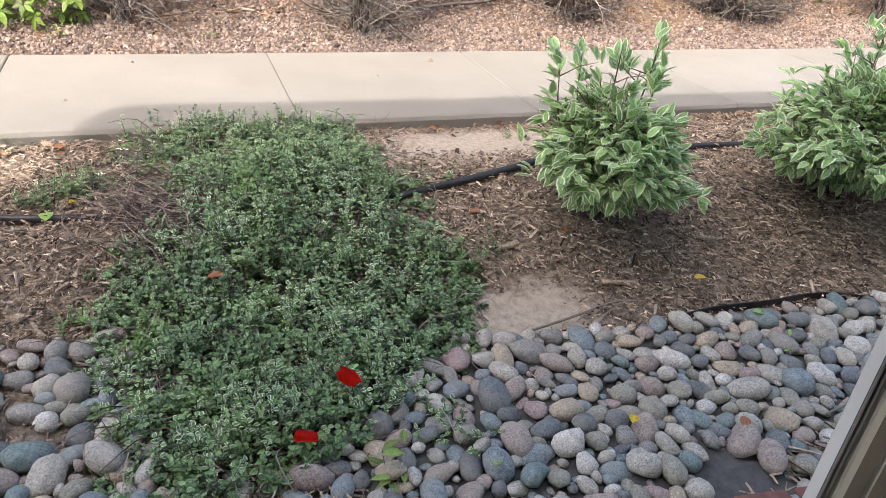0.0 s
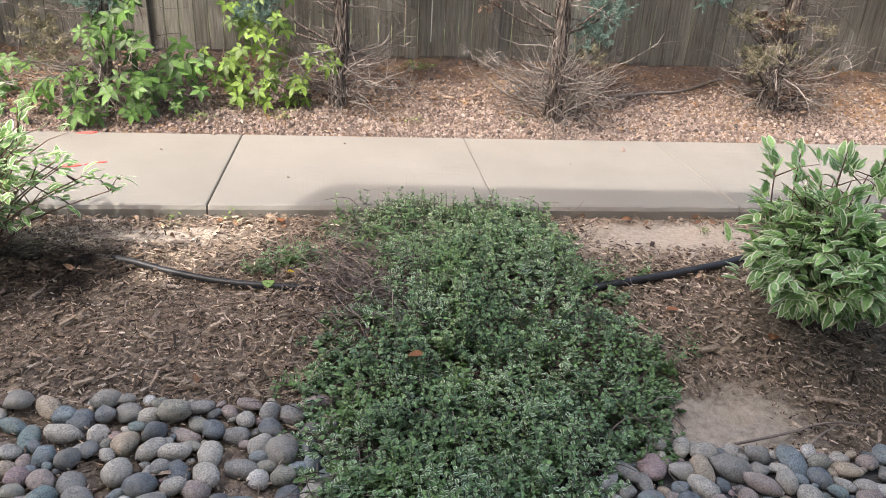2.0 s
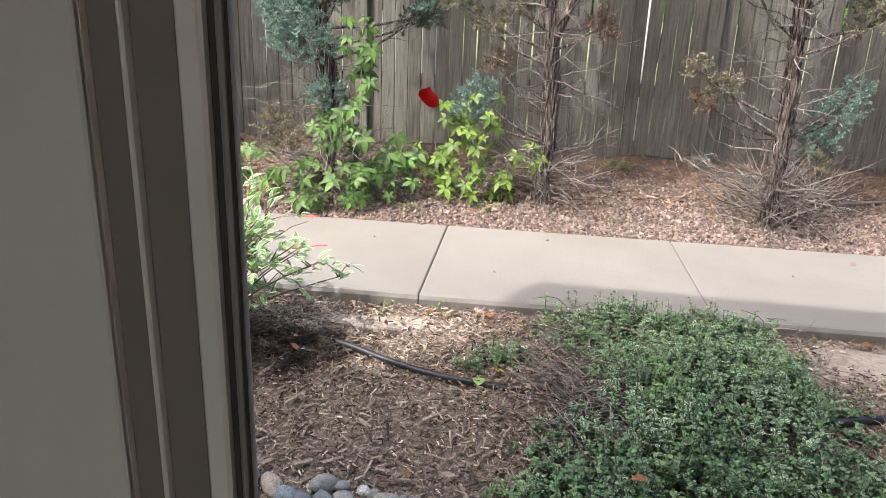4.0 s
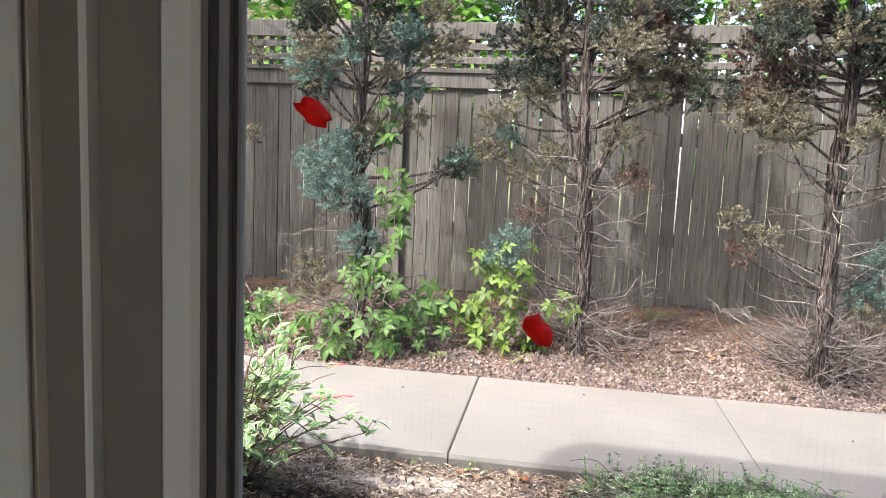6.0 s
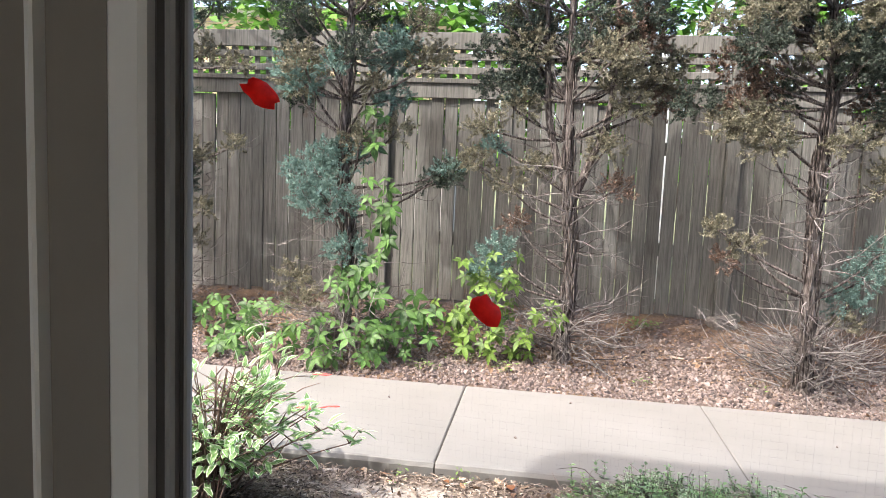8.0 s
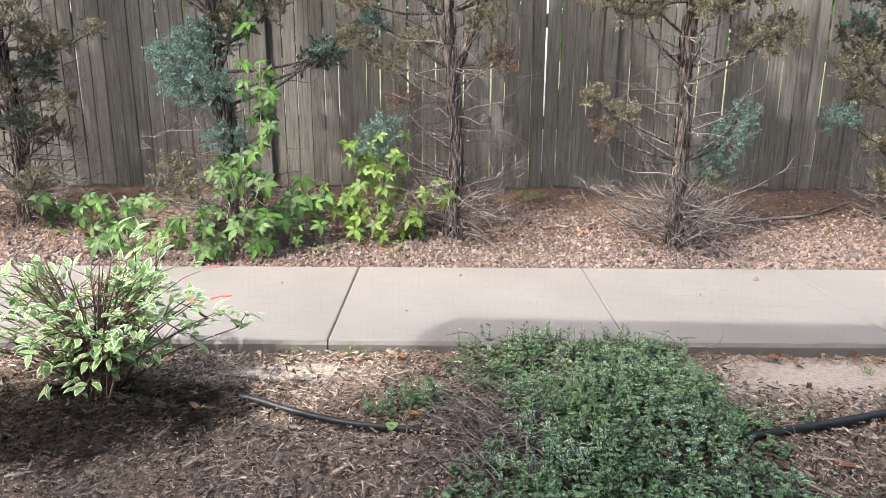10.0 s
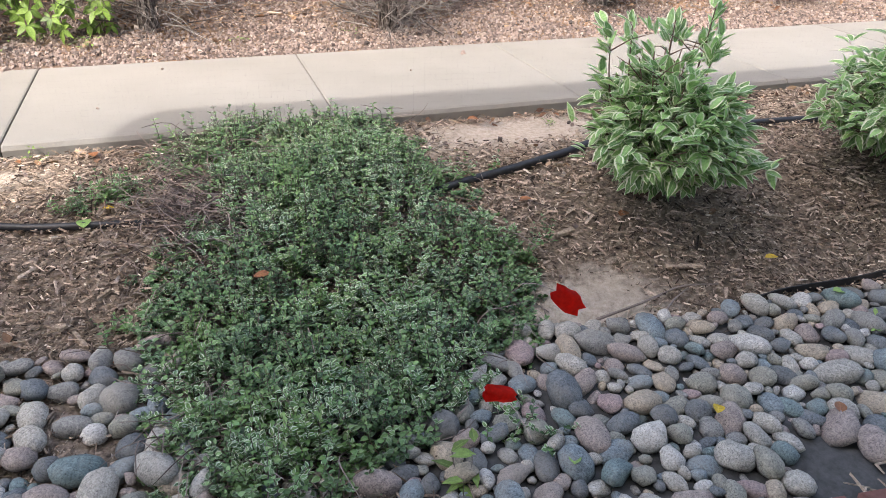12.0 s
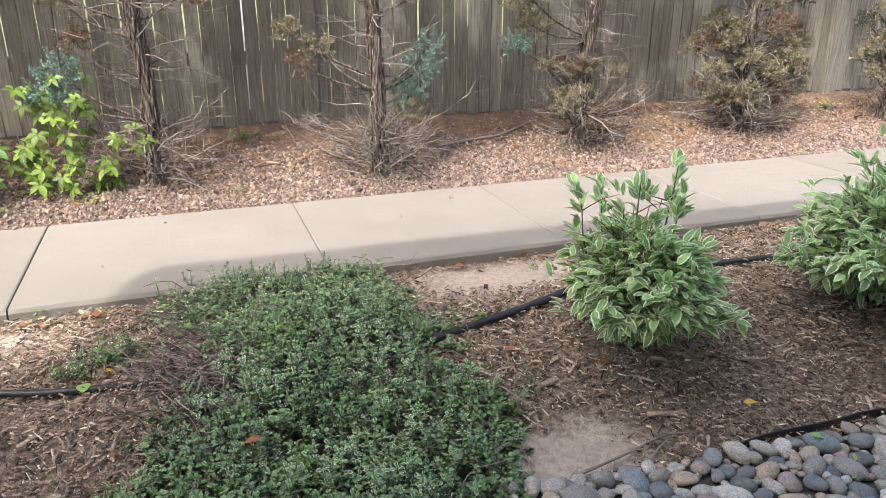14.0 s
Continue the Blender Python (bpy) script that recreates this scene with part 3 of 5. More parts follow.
def build_house():
    wall = holder("wall_house", (0.26, -2.47, 0), "painted siding wall with a window opening", "wall", kind="structure")
    lo, hi = 0.0, 0.06
    for a, b, z0, z1 in ((-2.3, -REVEAL, -0.6, 4.0), (WIN_W + REVEAL, 7.0, -0.6, 4.0), (-REVEAL, WIN_W + REVEAL, -0.6, WIN_LO - REVEAL), (-REVEAL, WIN_W + REVEAL, WIN_HI + REVEAL, 4.0)):
        hbox("wall_section", (a, lo, z0), (b, hi, z1), SIDING, wall)
    for a, b, z0, z1 in ((-1.6, -REVEAL, -0.3, 2.35), (WIN_W + REVEAL, 3.2, -0.3, 2.35), (-REVEAL, WIN_W + REVEAL, -0.3, WIN_LO - REVEAL), (-REVEAL, WIN_W + REVEAL, WIN_HI + REVEAL, 2.35)):
        hbox("lining", (a, -0.004, z0), (b, -0.001, z1), PLASTER, wall, 0.001)
    # unseen wing, added and sized so its coping shades the left of the bed
    low = holder("unseen_wing_shadow_caster", (-1.5, -2.2, 0), "unseen low wing wall added to cast the shadow edge on the bed", "wall", kind="structure")
    hbox("wall_section", (-8.0, lo, -0.6), (-2.3, hi, 3.06), SIDING, low)
    hbox("coping", (-8.0, lo - 3.4, 3.06), (-2.3, hi + 0.02, 3.12), ROOF, low)
    roof = holder("roof_unseen_caster", (0.3, -2.4, 4.0), "unseen dark eave shaped to cast the shadow on the path", "roof", kind="structure")
    g = Geo()
    # out of view; outline solved back along the sun from the wanted shadow corner
    z = 4.2
    t = (z - 0.0) / -SUN_TO.z
    ex, ey = 0.53 - SUN_TO.x * t, 0.27 - SUN_TO.y * t
    vs = [(ex, ey, z), (ex + 8, ey - 0.25, z), (ex + 8, ey - 6, z + 1.6), (ex - 3.6, ey - 6, z + 1.6)]
    g.add(vs + [(a, b, c - 0.16) for a, b, c in vs], [(0, 1, 2, 3), (7, 6, 5, 4), (0, 4, 5, 1), (1, 5, 6, 2), (2, 6, 7, 3), (3, 7, 4, 0)])
    part("eave", g, ROOF, roof)
    room = holder("room", (0.5, -4, 0), "plain dim room behind the window with an added back opening", "room", kind="structure")
    # unseen back wall, its wide opening added to let daylight onto the window frame
    for a, b, z0, z1 in ((-1.6, -0.3, -0.3, 2.35), (1.9, 3.2, -0.3, 2.35), (-0.3, 1.9, -0.3, 0.3), (-0.3, 1.9, 2.15, 2.35)):
        hbox("wall_back", (a, -4.1, z0), (b, -4.0, z1), PLASTER, room)
    hbox("wall_side", (-1.7, -4.1, -0.3), (-1.6, -0.016, 2.35), PLASTER, room)
    hbox("wall_side", (3.2, -4.1, -0.3), (3.3, -0.016, 2.35), PLASTER, room)
    hbox("ceiling", (-1.7, -4.1, 2.35), (3.3, -0.016, 2.45), PLASTER, room)
    hbox("floor", (-1.7, -4.1, -0.4), (3.3, -0.016, -0.3), m_plain("brown_floor", (0.2, 0.14, 0.1), 0.6), room)
    win = holder("window_1", (0.26, -2.47, WIN_LO), "taupe vinyl window frame with dark gasket and insect screen", "window", kind="structure")
    W, L, H = WIN_W, WIN_LO, WIN_HI
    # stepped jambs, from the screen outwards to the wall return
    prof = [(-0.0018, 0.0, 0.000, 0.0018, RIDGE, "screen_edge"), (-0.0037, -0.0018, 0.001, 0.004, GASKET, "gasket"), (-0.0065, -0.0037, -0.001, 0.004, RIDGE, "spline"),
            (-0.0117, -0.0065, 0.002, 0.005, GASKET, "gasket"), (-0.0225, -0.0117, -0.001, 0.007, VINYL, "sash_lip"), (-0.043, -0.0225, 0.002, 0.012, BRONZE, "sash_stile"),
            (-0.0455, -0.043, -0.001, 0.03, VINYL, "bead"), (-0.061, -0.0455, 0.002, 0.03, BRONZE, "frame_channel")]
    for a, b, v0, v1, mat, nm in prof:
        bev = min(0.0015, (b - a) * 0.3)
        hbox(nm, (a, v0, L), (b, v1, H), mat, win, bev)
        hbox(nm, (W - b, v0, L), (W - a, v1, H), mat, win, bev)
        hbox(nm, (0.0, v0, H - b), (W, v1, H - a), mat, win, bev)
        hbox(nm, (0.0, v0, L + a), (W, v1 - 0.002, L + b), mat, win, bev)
    screen = Geo()
    pitch, r = 0.0016, 0.000004
    n = int(W / pitch)
    for i in range(1, n):
        u = i * pitch
        screen.add([house(u - r, 0.006, L), house(u + r, 0.006, L), house(u + r, 0.006, H), house(u - r, 0.006, H)], [(0, 1, 2, 3)])
    for i in range(1, int((H - L) / pitch)):
        z = L + i * pitch
        screen.add([house(0.0, 0.0062, z - r), house(W, 0.0062, z - r), house(W, 0.0062, z + r), house(0.0, 0.0062, z + r)], [(0, 1, 2, 3)])
    part("insect_screen", screen, WIRE, win, "fine charcoal woven insect screen")
    rnd = random.Random(8)
    for x, z, w, h, tilt in RED_SPOTS:
        g = Geo()
        y0 = -2.5239 + math.tan(TURN) * (x - 0.3060)
        ring = []
        for k in range(14):
            a = 2 * math.pi * k / 14
            rr = (1 + rnd.uniform(-0.18, 0.18)) * (1.0 + 0.25 * abs(math.sin(2 * a)))
            p = Vector((math.cos(a) * w * rr, 0, math.sin(a) * h * rr))
            p.rotate(Euler((0, tilt, 0)))
            ring.append(p)
        vs = [Vector((x, y0 + 0.002, z)) + p for p in ring] + [Vector((x, y0 + 0.0055, z)) + p for p in ring] + [Vector((x, y0 + 0.001, z))]
        fs = [(k, (k + 1) % 14, 28) for k in range(14)] + [(k, k + 14, (k + 1) % 14 + 14, (k + 1) % 14) for k in range(14)] + [tuple(range(14, 28))]
        g.add(vs, fs)
        tagged(part("paint_blob", g, RED, None, smooth=True), "small red paint blob stuck on the insect screen", "paint blob", "red paint blobs")
    sill = holder("brick_sill", house(0.4, 0.1, 0.55), "red brick rowlock sill under the window with grey mortar", "window sill")
    for i in range(-3, 17):
        g = Geo()
        u = i * 0.075
        tilt = HOUSE @ Matrix.Translation((u, 0.032, 0.512)) @ Matrix.Rotation(radians(-8), 4, "X")
        box(g, (0.004, 0, -0.09), (0.069, 0.115, 0.0), 0.004, tilt)
        b = part("brick", g, BRICK, None)
        b.parent = sill
        b.matrix_parent_inverse = Matrix.Translation(sill.location).inverted()
    g = Geo()
    box(g, (-0.22, 0, -0.095), (1.27, 0.108, -0.006), 0, HOUSE @ Matrix.Translation((0, 0.032, 0.512)) @ Matrix.Rotation(radians(-8), 4, "X"))
    b = part("mortar", g, MORTAR, sill)
    b.matrix_parent_inverse = Matrix.Translation(sill.location).inverted()
    for top in (wall, low, roof, room, win):
        inv = Matrix.Translation(top.location).inverted()
        for c in top.children:
            c.matrix_parent_inverse = inv


RED_SPOTS = [(0.784, 0.817, 0.0060, 0.0036, 0.75), (0.762, 0.778, 0.0064, 0.0025, 0.3), (0.322, 1.152, 0.0036, 0.0020, 0.65), (0.376, 1.107, 0.0034, 0.0019, 0.85)]
build_house()


# ---------------------------------------------------------------- cobbles
def build_cobbles():
    rnd = random.Random(21)
    g = Geo()
    xs = [0.75 + 0.15 * i for i in range(22)]
    vs, fs = [], []
    for x in xs:
        for k in range(12):
            y = border(x) - 0.04 - k * 0.14
            vs.append((x, y, ground_z(x, y) + 0.008))
    for i in range(len(xs) - 1):
        for k in range(11):
            a = i * 12 + k
            fs.append((a, a + 1, a + 13, a + 12))
    g.add(vs, [f[::-1] for f in fs])
    bed = tagged(part("cobble_bed", g, FABRIC, smooth=True), "bed of smooth grey, tan and bluish river cobbles over fabric", "cobble bed", kind="structure")
    bases = []
    for k in range(10):
        bm = bmesh.new()
        bmesh.ops.create_icosphere(bm, subdivisions=2, radius=1.0)
        for v in bm.verts:
            d = v.co.normalized()
            q = 1 + 0.22 * noise.noise(d * 0.9 + Vector((k * 7.1, 0, 0))) + 0.10 * noise.noise(d * 2.3 + Vector((0, k * 5.3, 0)))
            v.co = d * q
            if k in (1, 2, 4, 5, 8):
                for _n in range(5):
                    nn = Vector((math.sin(k * 3.1 + _n * 2.4), math.cos(k * 1.7 + _n * 2.4), math.sin(_n * 1.3 + k))).normalized()
                    over = v.co.dot(nn) - 0.74
                    if over > 0:
                        v.co -= nn * over * 0.85
        me = bpy.data.meshes.new("cobble")
        bm.to_mesh(me)
        bm.free()
        me.polygons.foreach_set("use_smooth", [True] * len(me.polygons))
        me.materials.append(STONE)
        bases.append(me)
    placed = []
    cell = {}

    def free(x, y, r):
        ci, cj = int(math.floor(x / 0.12)), int(math.floor(y / 0.12))
        for i in range(ci - 2, ci + 3):
            for j in range(cj - 2, cj + 3):
                for px, py, pr in cell.get((i, j), ()):
                    if (px - x) ** 2 + (py - y) ** 2 < (0.84 * (pr + r)) ** 2:
                        return False
        return True

    for r_lo, r_hi, tries in ((0.036, 0.048, 320), (0.025, 0.036, 9000), (0.017, 0.025, 26000), (0.010, 0.017, 28000)):
        for _ in range(tries):
            x = rnd.uniform(-1.7, 4.0)
            yb = border(x)
            y = yb - 0.02 - rnd.random() * min(1.25, yb + 2.34 + 0.19 * (x - 0.3))
            r = rnd.uniform(r_lo, r_hi)
            if 0.55 < x < 1.0 and y < -1.58 and rnd.random() < 0.6:
                continue
            l, rt = cover_edge(y)
            if y > -1.62 and l + 0.06 < x < rt - 0.06:
                continue
            if (x - 1.95) ** 2 + (y + 1.98) ** 2 < 0.018:
                continue
            if x < 0.5 and r < 0.03 and noise.noise((x * 5, y * 5, 7.0)) > 0.0:
                continue
            if free(x, y, r):
                placed.append((x, y, r))
                cell.setdefault((int(math.floor(x / 0.12)), int(math.floor(y / 0.12))), []).append((x, y, r))
    near = sorted(placed, key=lambda p: abs(p[0] - 1.3) * 0.5 + abs(p[1] + 1.7) - 3 * p[2])
    rest = Geo()
    for i, (x, y, r) in enumerate(near):
        st = rnd.uniform(1.05, 1.62)
        flat = rnd.uniform(0.58, 0.92)
        m = Matrix.Translation((x, y, ground_z(x, y) + r * flat * 0.45 + rnd.uniform(0, 0.02))) @ Euler((rnd.uniform(-0.35, 0.35), rnd.uniform(-0.35, 0.35), rnd.uniform(0, 6.28))).to_matrix().to_4x4() @ Matrix.Diagonal((r * st, r * (1.02 + 0.12 * (1.3 - st)), r * flat, 1))
        me = rnd.choice(bases)
        if i < 300:
            o = part("cobble", me, STONE, bed)
            o.matrix_basis = m
        else:
            rest.add([m @ v.co for v in me.vertices], [tuple(p.vertices) for p in me.polygons])
    tagged(part("cobbles", rest, STONE, bed, smooth=True), kind="stuff")


build_cobbles()


# ---------------------------------------------------------------- loose ground cover: chips, gravel, litter
def sliver(g, x, y, z, length, w, h, yaw, pitch, rnd):
    m = Matrix.Translation((x, y, z)) @ Euler((rnd.uniform(-0.5, 0.5), pitch, yaw)).to_matrix().to_4x4()
    a, b = rnd.uniform(0.3, 0.9), rnd.uniform(0.3, 0.9)
    vs = [(-length / 2, -w * a / 2, 0), (length / 2, -w * b / 2, 0), (length / 2 * 0.92, w * b / 2, 0), (-length / 2 * 0.9, w * a / 2, 0),
          (-length / 2 * 0.9, w * 0.1, h), (length / 2 * 0.9, -w * 0.1, h)]
    mid = rnd.uniform(-0.08, 0.08) * length
    g.add([m @ Vector((p[0], p[1] + mid * (1 - (2 * p[0] / length) ** 2), p[2])) for p in vs], [(0, 1, 5, 4), (2, 3, 4, 5), (1, 2, 5), (3, 0, 4)])


def bare_amount(x, y):
    v = 1.4 * math.exp(-(((x - 1.95) / 0.46) ** 2 + ((y + 0.18) / 0.17) ** 2)) + 1.3 * math.exp(-(((x - 1.68) / 0.28) ** 2 + ((y + 1.22) / 0.15) ** 2))
    v += 0.8 * math.exp(-(((x + 0.15) / 0.28) ** 2 + ((y + 0.16) / 0.10) ** 2)) + 0.6 * math.exp(-(((x - 2.0) / 0.3) ** 2 + ((y + 0.85) / 0.15) ** 2))
    return v


def build_litter():
    rnd = random.Random(31)
    chips = Geo()
    n = 0
    while n < 66000:
        x = rnd.uniform(-1.6, 3.9)
        y = rnd.uniform(-1.5, -0.01)
        l, r = cover_edge(y)
        if l + 0.15 < x < r - 0.12:
            continue
        if y < border(x) - 0.03 and rnd.random() > (0.16 if x > 0.6 else 0.4):
            continue
        if rnd.random() < bare_amount(x, y) * 1.05:
            continue
        n += 1
        big = rnd.random()
        ln = rnd.uniform(0.006, 0.018) if big < 0.66 else rnd.uniform(0.018, 0.038) if big < 0.975 else rnd.uniform(0.038, 0.07)
        w = ln * (rnd.uniform(0.2, 0.6) if big < 0.66 else rnd.uniform(0.08, 0.26))
        sliver(chips, x, y, ground_z(x, y) + rnd.uniform(-0.002, 0.020), ln, w, min(w * 0.6, 0.008), rnd.uniform(0, 6.28), rnd.uniform(-0.4, 0.4), rnd)
    for _ in range(420):
        x, y = rnd.gauss(0.85, 0.12), rnd.gauss(-1.75, 0.10)
        sliver(chips, x, y, ground_z(x, y) + rnd.uniform(0.01, 0.03), rnd.uniform(0.02, 0.075), rnd.uniform(0.004, 0.012), 0.004, rnd.uniform(0, 6.28), rnd.uniform(-0.3, 0.3), rnd)
    for _ in range(260):
        x, y = rnd.gauss(2.25, 0.12), rnd.gauss(-2.03, 0.07)
        sliver(chips, x, y, ground_z(x, y) + rnd.uniform(0.01, 0.04), rnd.uniform(0.02, 0.09), rnd.uniform(0.004, 0.012), 0.004, rnd.uniform(0, 6.28), rnd.uniform(-0.3, 0.3), rnd)
    tagged(part("mulch_chips", chips, CHIP), "shredded brown wood mulch chips covering the bed", "mulch", kind="stuff")
    grit = Geo()
    n = 0
    while n < 32000:
        x = rnd.uniform(-3.2, 7.5)
        y = 1.075 + abs(rnd.gauss(0, 0.42))
        if y > 2.3 or (rnd.random() < 0.35 and noise.noise((x * 1.5, y * 1.5, 2.0)) > 0.05):
            continue
        n += 1
        r = rnd.uniform(0.0045, 0.009) if rnd.random() < 0.95 else rnd.uniform(0.009, 0.015)
        m = Matrix.Translation((x, y, ground_z(x, y) + r * 0.3)) @ Euler((rnd.uniform(0, 6), rnd.uniform(0, 6), rnd.uniform(0, 6))).to_matrix().to_4x4()
        vs = [m @ Vector((sx * r * rnd.uniform(0.6, 1.2), sy * r * rnd.uniform(0.5, 1.1), sz * r * rnd.uniform(0.4, 0.8))) for sz in (-1, 1) for sx, sy in ((-1, -1), (1, -1), (1, 1), (-1, 1))]
        grit.add(vs, BOX_F)
    for _ in range(160):
        x, y = rnd.uniform(-1.5, 3.5), rnd.uniform(-1.2, -0.02)
        r = rnd.uniform(0.004, 0.011)
        m = Matrix.Translation((x, y, ground_z(x, y) + 0.008)) @ Euler((rnd.uniform(0, 6), rnd.uniform(0, 6), rnd.uniform(0, 6))).to_matrix().to_4x4()
        grit.add([m @ Vector((sx * r, sy * r * 0.8, sz * r * 0.6)) for sz in (-1, 1) for sx, sy in ((-1, -1), (1, -1), (1, 1), (-1, 1))], BOX_F)
    tagged(part("gravel", grit, GRIT), "crushed reddish landscape gravel behind the path", "gravel", kind="stuff")
    needles = Geo()
    for _ in range(9000):
        x = rnd.uniform(-3.0, 7.5)
        y = min(2.32, max(1.12, rnd.gauss(1.8, 0.3)))
        sliver(needles, x, y, ground_z(x, y) + rnd.uniform(0.003, 0.014), rnd.uniform(0.015, 0.05), 0.003, 0.002, rnd.uniform(0, 6.28), rnd.uniform(-0.3, 0.3), rnd)
    tagged(part("needle_litter", needles, NEEDLE), "rusty dead juniper needle litter under the trees", "litter", kind="stuff")
    dry = Geo()
    for _ in range(520):
        x = rnd.uniform(-3.0, 7.5)
        y = min(2.3, max(1.1, rnd.gauss(1.75, 0.28)))
        d = rand_dir(rnd, -0.2, 0.5)
        leaf(dry, (x, y, ground_z(x, y) + 0.012), d, rand_dir(rnd, 0.3, 1), rnd.uniform(0.02, 0.05), rnd.uniform(0.012, 0.03), rnd.uniform(-0.5, 0.6), rnd.uniform(-0.5, 0.8))
    for _ in range(150):
        x, y = rnd.uniform(-1.4, 3.6), rnd.uniform(-1.1, -0.01) if rnd.random() < 0.5 else rnd.uniform(-0.12, -0.01)
        leaf(dry, (x, y, ground_z(x, y) + 0.014), rand_dir(rnd, -0.1, 0.4), rand_dir(rnd, 0.4, 1), rnd.uniform(0.02, 0.05), rnd.uniform(0.012, 0.028), rnd.uniform(-0.4, 0.5), rnd.uniform(-0.4, 0.7))
    tagged(part("dry_leaves", dry, DRY), "scattered curled orange-brown dry leaves", "leaves", kind="stuff")


build_litter()


# ---------------------------------------------------------------- irrigation hose
def build_hose(pts, label, radius):
    g = Geo()
    line = smooth_line([(x, y, ground_z(x, y) + dz) for x, y, dz in pts], 12)
    tube(g, line, [radius] * len(line), 12)
    tagged(part("irrigation_hose", g, BLACK, smooth=True), label, "hose", "irrigation hoses")


build_hose([(-0.36, -0.34, -0.02), (-0.22, -0.40, 0.016), (-0.05, -0.47, 0.02), (0.12, -0.52, 0.018), (0.28, -0.555, 0.016), (0.45, -0.57, 0.0), (0.6, -0.58, -0.03)], "black plastic irrigation hose half buried in mulch", 0.0125)
build_hose([(1.30, -0.66, 0.0), (1.5, -0.62, 0.02), (1.72, -0.58, 0.022), (1.95, -0.53, 0.026), (2.12, -0.49, 0.024), (2.4, -0.46, 0.015), (2.7, -0.44, 0.02), (2.95, -0.45, 0.02), (3.3, -0.5, 0.01), (3.8, -0.55, -0.02)], "black plastic irrigation hose lying across the mulch", 0.016)


# ---------------------------------------------------------------- variegated shrubs
def build_shrub(x, y, rx, ry, h, n_stems, n_leaves, leafy, seed, label, lean=(0, 0), tall=(), size=0.058, dome=0.55, open_base=0.35):
    rnd = random.Random(seed)
    z0 = ground_z(x, y)
    top = holder("variegated_dogwood_shrub", (x, y, z0), label, "shrub", "variegated shrubs")
    tips = []
    for i in range(n_stems):
        a = rnd.uniform(0, 6.28)
        rr = math.sqrt(rnd.random())
        tx, ty = math.cos(a) * rx * rr + lean[0], math.sin(a) * ry * rr + lean[1]
        tz = h * (rnd.uniform(0.72, 1.0) * (1 - dome * rr ** 2))
        base = (rnd.uniform(-0.05, 0.05), rnd.uniform(-0.05, 0.05), -0.03)
        midp = (tx * 0.4 + rnd.uniform(-0.03, 0.03), ty * 0.4 + rnd.uniform(-0.03, 0.03), tz * 0.55)
        tips.append((base, midp, (tx, ty, tz)))
    for tx, ty, tz in tall:
        tips.append(((0.02, 0, -0.03), (tx * 0.8, ty * 0.8, tz * 0.6), (tx, ty, tz)))
    leaves = Geo()
    stems = Geo()
    per = max(1, n_leaves // len(tips))
    for k, tip in enumerate(tips):
        bare = rnd.random() > leafy
        if bare:
            bx, by = tip[2][0], tip[2][1]
            tip = (tip[0], (bx * 0.2, by * 0.25, h * 0.5), (bx * 0.55, by * 0.6, h * rnd.uniform(0.8, 1.1)))
        line = smooth_line(tip, 5)
        tube(stems, line, [0.0038 * (1 - 0.8 * i / len(line)) + 0.0007 for i in range(len(line))], 5)
        ends = [line]
        for _ in range(rnd.randint(2, 5)):
            j = rnd.randint(3, len(line) - 2)
            d = rand_dir(rnd, 0.0, 0.8)
            s = rnd.uniform(0.06, 0.16)
            sub = [line[j], line[j] + d * s * 0.5 + Vector((0, 0, 0.01)), line[j] + d * s]
            tube(stems, sub, [0.0026, 0.0018, 0.0009], 4)
            ends.append(sub)
        if bare:
            continue
        for q in range(per + (10 if k >= n_stems else 0)):
            e = rnd.choice(ends)
            t = rnd.random() ** 0.7
            p = e[-1] if q < 3 else e[min(len(e) - 1, int(len(e) * (open_base + (1 - open_base) * t)) if len(e) > 3 else rnd.randint(0, 2))]
            out = Vector((p.x - lean[0] * 0.5, p.y - lean[1] * 0.5, 0))
            out = out.normalized() if out.length > 0.02 else rand_dir(rnd, -0.1, 0.1)
            high = min(1.0, max(0.0, p.z / h))
            d = (out * rnd.uniform(0.3, 1.1) + rand_dir(rnd, -0.6, 0.6) * 0.7 + Vector((0, 0, rnd.uniform(-0.35, 0.25) + 1.1 * high * high))).normalized()
            leaf(leaves, p + rand_dir(rnd) * 0.015, d, Vector((0, 0, 1)) + rand_dir(rnd) * 0.4, (ln := size * rnd.uniform(0.68, 1.2)), ln * rnd.uniform(0.40, 0.54), rnd.uniform(0.1, 0.5) * (1.2 - 0.7 * high), rnd.uniform(0.1, 0.4), 5)
    tagged(part("stem_tangle", stems, RED_STEM, top, "thin dark red-brown stems", True), kind="stuff")
    tagged(part("foliage", leaves, DOGWOOD, top, "green leaves with cream margins", True), kind="stuff")


build_shrub(2.09, -0.84, 0.225, 0.27, 0.48, 96, 5600, 0.9, 3, "round dogwood shrub with cream-edged green leaves", (0.02, -0.1), ((0.12, 0.1, 0.66), (-0.06, 0.1, 0.54), (0.2, 0.04, 0.60), (-0.16, 0.06, 0.50), (0.04, 0.02, 0.57), (0.16, -0.05, 0.52)))
build_shrub(3.22, -0.90, 0.52, 0.38, 0.54, 120, 7200, 0.96, 5, "broad dogwood shrub with pale-edged leaves on a mulch mound", (0.05, -0.05), ((0.1, 0.1, 0.62), (0.2, 0.05, 0.66)))
